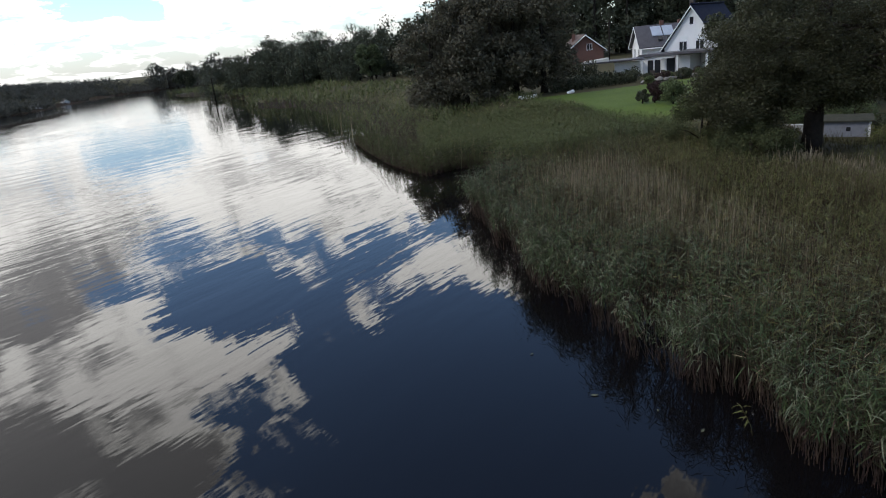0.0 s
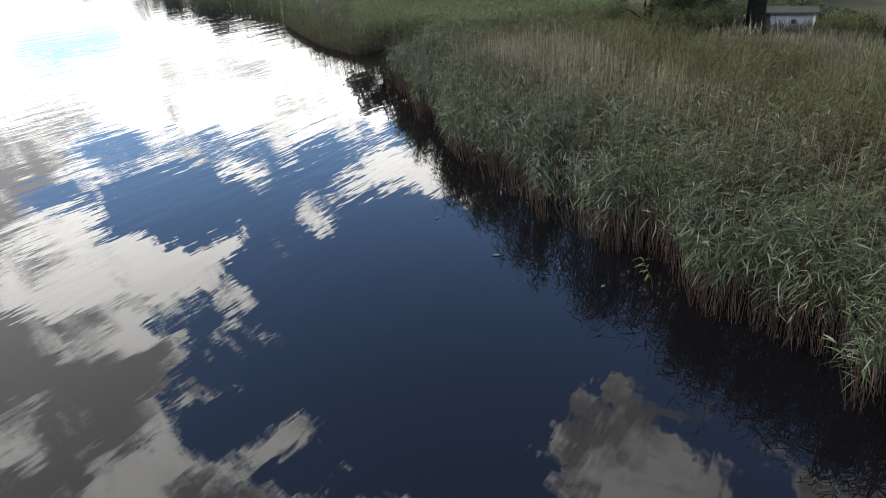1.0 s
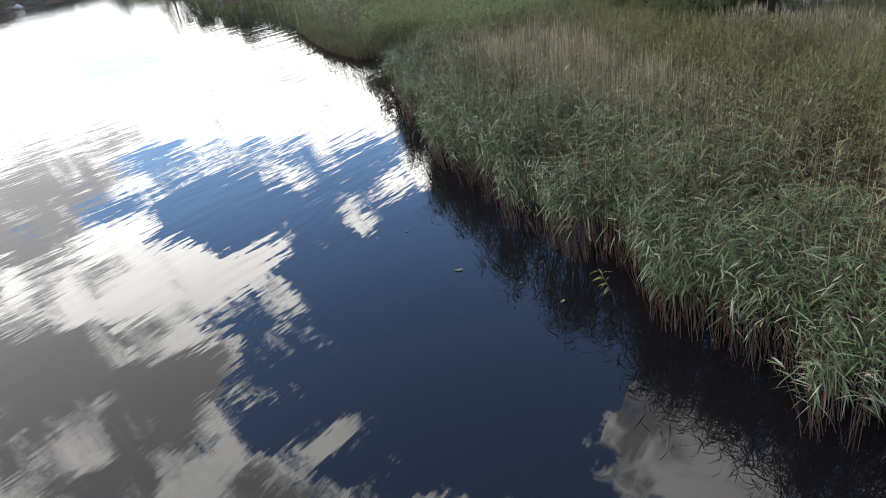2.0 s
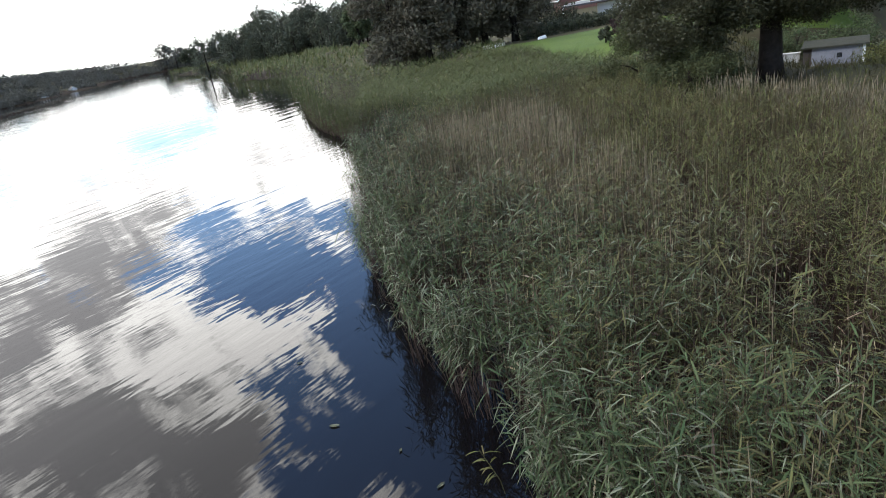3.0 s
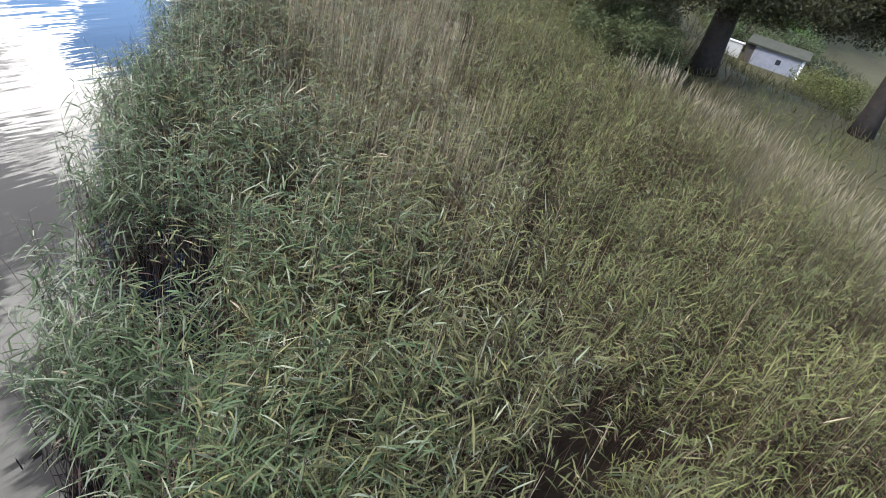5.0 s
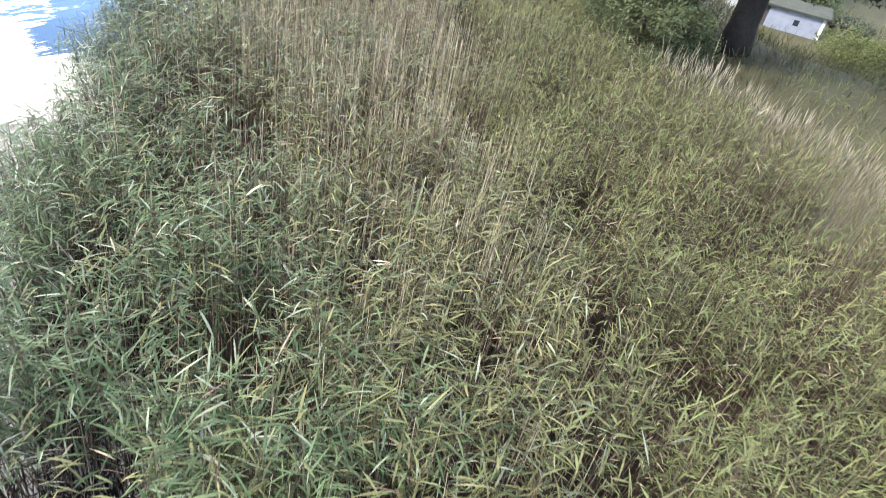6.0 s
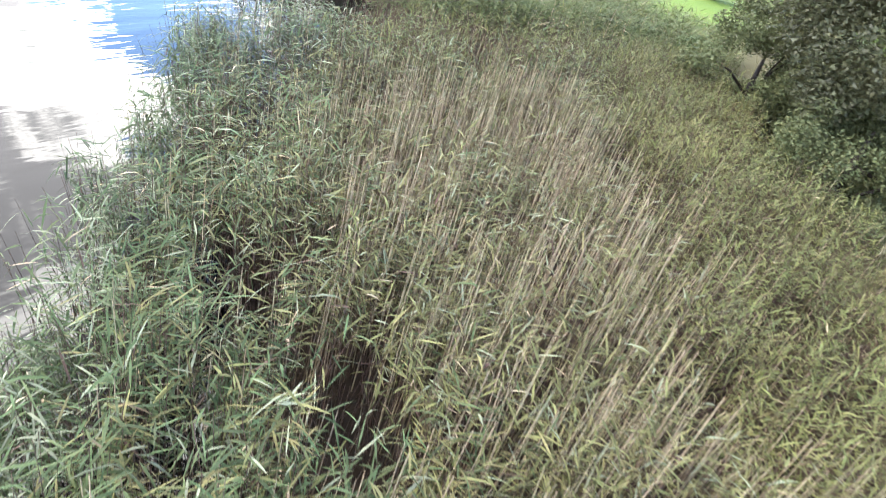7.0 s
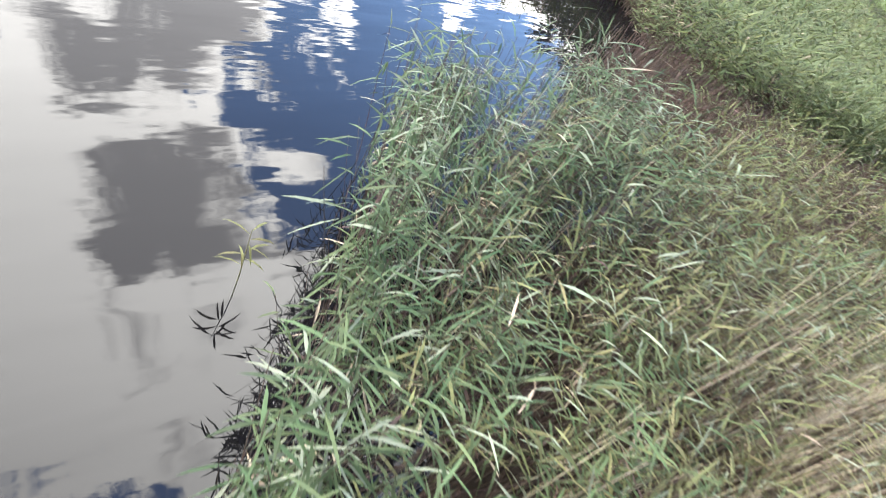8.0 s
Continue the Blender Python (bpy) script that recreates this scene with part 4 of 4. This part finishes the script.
def gabled_house(name, label, at, turn, width, depth, eaves, ridge, wall, roof, overhang=0.45):
    """A house whose gable faces -y: walls as one solid, two roof slabs, verge boards."""
    ob = thing(name, label, "house", at, turn)
    part("wall", prism([(-width / 2, -0.3), (width / 2, -0.3), (width / 2, eaves), (0, ridge), (-width / 2, eaves)], 0, depth), wall, ob)
    slope = (ridge - eaves) / (width / 2)
    for s in (-1, 1):
        x1 = s * (width / 2 + overhang)
        z1 = ridge - slope * (width / 2 + overhang)
        part("roof", prism([(0, ridge + 0.05), (x1, z1 + 0.05), (x1, z1 + 0.23), (0, ridge + 0.25)], -overhang, depth + overhang), roof, ob)
        part("verge_board", prism([(0, ridge + 0.02), (x1, z1 + 0.02), (x1, z1 + 0.2), (0, ridge + 0.2)], -overhang - 0.06, -overhang - 0.005), TRIM, ob, "white verge board")
        part("gutter", tube([(x1, -overhang, z1 + 0.03), (x1, depth + overhang, z1 + 0.03)], [0.07, 0.07], 8), TRIM, ob)
    return ob


def build_white_house():
    z = 1.35
    ob = gabled_house("white_house", "white plastered house with a steep dark blue tiled roof", (33.9, 69.0, z), -46, 5.9, 10.0, 2.8, 6.8, PLASTER, TILE_BLUE, 0.4)
    window(ob, 0, 5.0, 0.55, 0.9, 0.0, 0)
    window(ob, -0.85, 2.35, 0.95, 1.05, 0.0, 1, 0.5)
    window(ob, 0.95, 2.35, 0.95, 1.05, 0.0, 1, 0.5)
    part("chimney", box(-1.4, 3.0, 5.9, -0.9, 3.5, 7.6, 0.03), DARK_WOOD, ob)
    part("ridge_cap", tube([(0, -0.4, 7.15), (0, 10.4, 7.15)], [0.1, 0.1], 8), TILE_BLUE, ob)
    # the low garden wing with its glazed doors and lean-to roof
    wing = part("garden_wing", prism([(-4.6, -0.3), (1.1, -0.3), (1.1, 2.1), (-4.6, 2.1)], -3.2, -0.02), PLASTER, ob, "low white garden wing")
    part("wing_roof", prism([(-4.8, 2.13), (-0.21, 2.13), (-0.21, 2.40), (-4.3, 2.40)], -3.5, -0.1), TILE_GREY, ob, "flat dark lean-to roof")
    for x in (-3.2, -2.4):
        part("glazed_door", box(x - 0.33, -3.24, 0.0, x + 0.33, -3.16, 1.75, 0.01), GLASS, wing, "tall dark glazed door")
        part("door_post", box(x + 0.335, -3.27, 0.0, x + 0.40, -3.14, 1.85), TRIM, wing)
    part("awning", prism([(-2.0, 1.92), (-0.3, 1.92), (-0.3, 1.98), (-2.0, 1.98)], -4.6, -3.3), CANVAS, ob, "white canvas awning")
    # the open veranda beside it
    part("veranda_roof", prism([(-0.2, 2.24), (5.0, 2.3), (5.0, 2.45), (-0.2, 2.52)], -4.6, -0.1), TILE_GREY, ob, "dark veranda roof")
    for x in (0.2, 3.2, 4.7):
        part("veranda_post", box(x - 0.12, -4.4, -0.3, x + 0.12, -4.16, 2.2, 0.015), TRIM, ob, "white veranda post")
    part("veranda_wall", box(1.5, -0.5, -0.3, 4.9, -0.3, 2.15), PLASTER, ob)
    for x in (-0.95,):
        part("terrace_door", box(x - 0.45, -3.26, 0.0, x + 0.45, -3.18, 1.9, 0.01), GLASS, wing, "dark terrace door")


build_white_house()


def build_neighbour_house():
    ob = gabled_house("neighbour_house", "small white house with a grey roof and collectors", (35.3, 87.6, 1.9), -100, 6.0, 7.0, 2.2, 4.6, PLASTER, TILE_GREY)
    for y in (1.6, 3.1):
        part("solar_collector", prism([(0.5, 4.51), (2.0, 3.38), (2.0, 3.50), (0.5, 4.63)], y, y + 1.35), METAL_PANEL, ob, "pale glazed solar collector")
    for y in (2.2, 3.4):
        part("roof_window", prism([(2.2, 3.24), (2.8, 2.78), (2.8, 2.92), (2.2, 3.38)], y, y + 0.6), GLASS, ob)
    window(ob, -1.2, 0.7, 0.9, 1.2, 0.0, 1)
    window(ob, 1.2, 0.7, 0.9, 1.2, 0.0, 1)
    part("chimney", box(-0.3, 3.0, 4.2, 0.2, 3.5, 5.3, 0.03), BRICK, ob)
    part("chimney", box(-0.3, 5.4, 4.2, 0.2, 5.8, 5.2, 0.03), BRICK, ob)


build_neighbour_house()


def build_brick_house():
    ob = gabled_house("brick_house", "red brick house with a brown tiled roof", (33.2, 104.0, gz(33.2, 104.0)), -5, 6.0, 7.0, 1.9, 4.2, BRICK, TILE_BROWN)
    window(ob, 0.7, 1.9, 0.9, 1.0, 0.0, 1)
    part("chimney", box(-1.4, 3.0, 3.0, -0.9, 3.5, 4.6, 0.03), BRICK, ob)


build_brick_house()


def build_pole():
    ob = thing("utility_pole", "dark wooden utility pole among the gardens", "pole", (35.1, 98.0, gz(35.1, 98.0)))
    part("post", tube([(0, 0, -0.3), (0, 0, 3.0), (0.03, 0, 6.2)], [0.13, 0.12, 0.09], 10), BARK, ob)
    part("crossarm", box(-0.7, -0.06, 5.6, 0.7, 0.06, 5.74, 0.01), BARK, ob)


build_pole()


def garden_chair(x, y, turn):
    """A dark slatted chair: seat, back, four legs, two arms."""
    ob = thing("garden_chair", "dark garden chair on the terrace of the white house", "chair", (x, y, 1.36), turn, group="chairs on the terrace")
    part("seat", box(-0.25, -0.25, 0.42, 0.25, 0.25, 0.47, 0.01), DARK_WOOD, ob)
    part("backrest", box(-0.25, 0.22, 0.5, 0.25, 0.27, 1.0, 0.01), DARK_WOOD, ob)
    for a in (-0.22, 0.22):
        for b in (-0.22, 0.22):
            part("leg", box(a - 0.025, b - 0.025, 0.0, a + 0.025, b + 0.025, 0.42), DARK_WOOD, ob)
        part("armrest", box(a - 0.03, -0.25, 0.64, a + 0.03, 0.25, 0.67), DARK_WOOD, ob)
    return ob


for x, y, turn in ((27.4, 64.2, -46), (28.4, 63.4, 120), (29.8, 62.8, -30), (31.2, 62.2, 60)):
    garden_chair(x, y, turn)


# ---- terrace, hedges and garden things ----
def hedge(x0, y0, x1, y1, h, w, label, leaf=LEAF_DARK):
    """A clipped hedge: woody core and a coat of leaves, sagging here and there."""
    ob = thing("hedge", label, "hedge", (x0, y0, gz(x0, y0)))
    length = math.hypot(x1 - x0, y1 - y0)
    n = max(4, int(length / 0.7))
    c = [((x1 - x0) * (k + 0.5) / n, (y1 - y0) * (k + 0.5) / n, h * 0.5 + 0.06 * rng.standard_normal()) for k in range(n)]
    v, f = leaf_cloud(c, [np.array([0.62, w / 2, h * 0.55]) for _ in c], int(450 * length), 0.1)
    foliage = new("foliage", mesh_from("foliage", v, f, 3, [leaf]))
    foliage.parent = ob
    for p in c:
        part("stem", tube([(p[0], p[1], -0.1), (p[0] + 0.05, p[1], h * 0.8)], [0.04, 0.015], 5), BARK, ob)
    return ob


hedge(15.5, 59.0, 24.5, 60.5, 1.1, 1.2, "dark clipped hedge along the upper edge of the lawn")
hedge(16.5, 62.0, 25.5, 63.0, 1.2, 1.2, "taller dark hedge on the terrace behind the lawn")
hedge(18.0, 65.5, 22.3, 66.0, 2.3, 1.2, "tall dark hedge in front of the brick house")


def boulder(x, y, r):
    bm = bmesh.new()
    bmesh.ops.create_icosphere(bm, subdivisions=2, radius=r)
    for v in bm.verts:
        v.co *= 1 + 0.55 * (noise.noise(v.co * 2.2 / r + Vector((x, y, 0))))
        v.co.z *= 0.75
    ob = thing("boulder", "rough grey stone edging the terrace", "stone", (x, y, gz(x, y) + r * 0.4), group="terrace stones")
    part("stone", bm, STONE, ob)


for k in range(16):
    boulder(24.0 + 0.55 * k + rng.normal(0, 0.1), 58.2 + 0.1 * k + rng.normal(0, 0.35), 0.20 + 0.26 * rng.random())
for x, y, r, h, leaf in ((25.0, 59.6, 0.5, 0.8, LEAF_DARK), (27.2, 60.0, 0.5, 0.7, LEAF_SHRUB), (29.0, 60.2, 0.6, 0.8, LEAF_DARK), (30.6, 60.6, 0.5, 0.7, LEAF_RED), (32.2, 60.8, 0.6, 0.8, LEAF_SHRUB), (24.3, 57.4, 0.5, 0.7, LEAF_SHRUB), (26.2, 58.9, 0.55, 0.9, LEAF_RED), (28.1, 58.7, 0.6, 0.9, LEAF_DARK), (30.0, 59.0, 0.5, 0.8, LEAF_SHRUB), (31.6, 59.4, 0.6, 0.9, LEAF_DARK)):
    shrub("terrace_shrub", x, y, r, h, leaf, "small shrub planted between the terrace stones", 1800, 0.07)


def build_carport():
    ob = thing("garden_shelter", "low shelter with a pale flat roof and white wall", "shelter", (24.5, 68.0, 1.4), -14)
    part("wall", box(0.4, 0, -0.3, 3.0, 0.2, 1.9), PLASTER, ob)
    part("roof", box(-3.0, -1.2, 2.0, 3.3, 2.4, 2.16, 0.03), TILE_GREY, ob)
    part("canopy", prism([(-2.8, 2.165), (-0.3, 2.165), (-0.3, 2.50), (-2.8, 2.28)], -1.1, 0.6), CANVAS, ob, "white sheet over the roof")
    for x in (-2.9, 3.1):
        part("post", box(x - 0.08, -1.1, -0.3, x + 0.08, -0.94, 2.0), TRIM, ob)


build_carport()


def build_rowing_boat(x, y, turn, label, size=1.0):
    """An upturned boat: a hull of ribs swept from bow to stern, and a keel."""
    ob = thing("rowing_boat", label, "boat", (x, y, gz(x, y)), turn)
    ob.scale = (size, size, size)
    bm = bmesh.new()
    rings = []
    for k in range(9):
        s = k / 8
        w, h = 0.62 * math.sin(math.pi * (0.12 + 0.80 * s)) ** 0.6, 0.42 + 0.06 * abs(s - 0.5)
        rings.append([bm.verts.new((-1.5 + 3.0 * s, w * math.cos(a), 0.02 + h * math.sin(a))) for a in (math.pi * j / 8 for j in range(9))])
    for a, b in zip(rings, rings[1:]):
        for j in range(8):
            bm.faces.new((a[j], a[j + 1], b[j + 1], b[j]))
    bm.faces.new(rings[0][::-1])
    bm.faces.new(rings[-1])
    bmesh.ops.recalc_face_normals(bm, faces=bm.faces)
    part("hull", bm, TRIM, ob)
    part("keel", box(-1.45, -0.03, 0.40, 1.45, 0.03, 0.52), DARK_WOOD, ob)


build_rowing_boat(12.7, 56.6, 12, "upturned white rowing boat on the grass under trees", 0.6)
build_rowing_boat(16.9, 57.4, 60, "small upturned white boat at the lawn edge", 0.5)


def build_shed():
    ob = thing("garden_shed", "low shed with faded white board walls and a dark roof", "shed", (27.6, 37.9, -1.1), -36)
    part("wall", box(0, 0, -0.3, 2.5, 1.7, 0.95, 0.01), FADED_WHITE, ob)
    part("roof", prism([(-0.5, 0.96), (2.65, 0.96), (2.65, 1.04), (-0.5, 1.04)], -0.2, 0.0), FELT, ob, "dark felt eaves")
    slope = prism([(-0.5, 0.0), (2.65, 0.0), (2.65, 0.08), (-0.5, 0.08)], 0.0, 1.9)
    for v in slope.verts:
        v.co.z += 0.965 + 0.07 * v.co.y
    part("roof", slope, FELT, ob, "mossy grey felt roof rising to the back")
    part("window", box(1.2, -0.032, 0.36, 1.44, 0.01, 0.62), GLASS, ob, "small dark window")
    # no real opening: a solid dark block whose colour stands for shade inside
    part("doorway", box(-0.42, 0.1, -0.3, -0.004, 1.6, 0.94), DARK_WOOD, ob, "dark block painted for the shade inside the doorway")
    part("corner_post", box(2.37, -0.036, -0.28, 2.5, -0.003, 0.95), TRIM, ob, "white corner post")
    for k in range(12):
        part("board", box(0.01 + 0.19 * k, -0.022, -0.25, 0.185 + 0.19 * k, -0.003, 0.94), FADED_WHITE, ob)


build_shed()


def build_low_wall():
    ob = thing("low_wall", "low pale concrete wall beside the garden shed", "wall", (27.6, 37.9, -1.1), -36)
    part("wall", box(-4.4, 0.3, -0.3, -0.6, 0.55, 0.72, 0.02), PALE_WALL, ob)
    part("coping", box(-4.45, 0.25, 0.725, -0.55, 0.60, 0.79, 0.015), PALE_WALL, ob)


build_low_wall()


shrub("dark_bush", 30.5, 35.9, 0.8, 1.4, LEAF_DARK, "dark round bush at the corner of the shed", 4000, 0.06, "bush")
for x, y, r, h in ((25.5, 40.5, 1.1, 1.5), (28.6, 41.0, 1.3, 1.9), (32.0, 41.0, 1.4, 2.1)):
    shrub("garden_shrub", x, y, r, h, LEAF_SHRUB, "rounded green garden shrub behind the shed")
hedge(23.0, 41.5, 37.0, 45.0, 1.9, 1.6, "loose dark hedge on the slope behind the shed", LEAF_BUSH)
shrub("yellow_bush", 28.2, 32.2, 1.5, 1.5, SEDGE, "pale yellow-green bush in the meadow", 7000, 0.05, "bush")


def build_meadow():
    """Rough olive grass on the bank between the oaks and the shed."""
    heap = Heap()
    n = 40000
    x, y = rng.uniform(12.5, 36, n), 43.0 - 36 * rng.random(n) ** 1.1
    ok = (x > right_edge_x(y) + 0.15) & ~in_lawn(x, y) & ((y < 33.5) | (x > 20))
    ok &= ~((np.abs(x - 29.0) < 2.4) & (np.abs(y - 37.6) < 2.2))
    x, y = x[ok], y[ok]
    m = len(x)
    root = np.stack([x, y, ground_z(x, y) - 0.01], -1)
    tall = 0.20 + 0.22 * smooth_noise(x, y, 1.6, 61) + 0.15 * ramp(1.2, 0.0, x - right_edge_x(y))
    v, f = leaves(root, rng.random(m) * 6.283, tall * (0.8 + 0.6 * rng.random(m)), 0.016 + 0.012 * rng.random(m), 1.3 + 0.6 * rng.standard_normal(m), 0.5 + 0.5 * rng.random(m))
    heap.add(v, f, np.repeat(np.where(smooth_noise(x, y, 2.0, 62) + 0.3 * rng.random(m) > 0.92, 1, 0), 4))
    ob = new("meadow_grass", heap.mesh("meadow_grass", [MEADOW, SEDGE]))
    tagged(ob, "rough olive-brown meadow grass on the bank", "grass", kind="stuff")


build_meadow()


def build_spit():
    """A thin line of low reeds standing out in the lake before the opposite shore."""
    heap = Heap()
    n = 1300
    s = rng.random(n)
    x, y = -75.0 - 4.5 * s + rng.normal(0, 0.5, n), 126 + 40 * s + rng.normal(0, 0.5, n)
    grow(heap, x, y, 0.35 + 0.15 * rng.random(n), 3, 0.25, 0.10, np.zeros(n, int), slots=(0, 0, 0, 1, 0), width=0.05)
    # the spit's leaves share the haze-lightened colour of the far woods
    ob = new("reed_spit", heap.mesh("reed_spit", [LEAF_HAZED, REED_BROWN]))
    tagged(ob, "thin dark line of low reeds out in the lake", "reeds", kind="stuff")


build_spit()


def reed_plant(x, y, h, label, lean):
    """One reed standing alone in the water: stem and separate leaves."""
    ob = thing("reed_plant", label, "reed", (x, y, -0.3), group="lone reeds in the water")
    tip = (lean[0], lean[1], h + 0.3)
    part("stem", tube([(0, 0, 0), (lean[0] * 0.3, lean[1] * 0.3, (h + 0.3) * 0.55), tip], [0.006, 0.005, 0.002], 5), REED_YELLOW, ob)
    for k in range(11):
        s = 0.62 + 0.36 * k / 10
        root = np.array([[lean[0] * s * s, lean[1] * s * s, (h + 0.3) * s]])
        v, f = leaves(root, np.array([rng.random() * 6.283]), np.array([0.17 + 0.10 * rng.random()]), np.array([0.019]), np.array([0.25 + 0.3 * rng.random()]), np.array([0.55]))
        leaf = new("leaf", mesh_from("leaf", v, f, 3, [SEDGE if k % 4 else REED_YELLOW]))
        leaf.parent = ob
    return ob


for x, y, h, lean in ((2.57, 23.48, 0.72, (-0.06, 0.06)), (5.6, 8.7, 0.6, (-0.25, 0.1))):
    reed_plant(x, y, h, "single yellowing reed leaning out over the water", lean)


def floating_leaf(x, y, turn, size):
    """A dead leaf afloat, its rim curled up."""
    bm = bmesh.new()
    rows = []
    for k in range(7):
        s = k / 6
        w = 0.22 * size * math.sin(math.pi * min(max(s, 0.03), 0.97))
        rows.append([bm.verts.new((size * (s - 0.5), w * j, 0.004 + 0.012 * j * j + 0.01 * (s - 0.5) ** 2)) for j in (-1, 0, 1)])
    for a, b in zip(rows, rows[1:]):
        for j in (0, 1):
            bm.faces.new((a[j], b[j], b[j + 1], a[j + 1]))
    ob = thing("floating_leaf", "pale dead leaf floating on the dark water", "leaf", (x, y, 0.004), turn, group="floating leaves")
    part("blade", bm, REED_PALE, ob)


for x, y, turn, size in ((4.83, 9.03, 40, 0.12), (3.4, 10.6, -10, 0.16), (2.6, 12.6, 20, 0.10), (4.35, 9.8, 70, 0.08)):
    floating_leaf(x, y, turn, size)


# ---- houses far across the water ----
for x, y, turn, wall, roof in ((-84.0, 262.0, 20, PLASTER, TILE_BROWN), (-109.5, 214.0, 60, PLASTER, TILE_GREY), (-105.0, 172.0, 75, BRICK, TILE_BROWN), (-102.5, 150.0, 80, PLASTER, TILE_BROWN), (-113.0, 240.0, 50, PLASTER, TILE_GREY), (-101.0, 132.0, 70, PLASTER, TILE_BROWN)):
    far_house = gabled_house("lakeside_cottage", "small distant cottage among trees on the far shore", (x, y, gz(x, y)), turn, 5.0, 6.0, 1.8, 3.6, wall, roof)
    far_house.scale = (0.42, 0.42, 0.42)
    window(far_house, -1.1, 0.7, 0.9, 0.9, 0.0, 1)
    window(far_house, 1.1, 0.7, 0.9, 0.9, 0.0, 1)
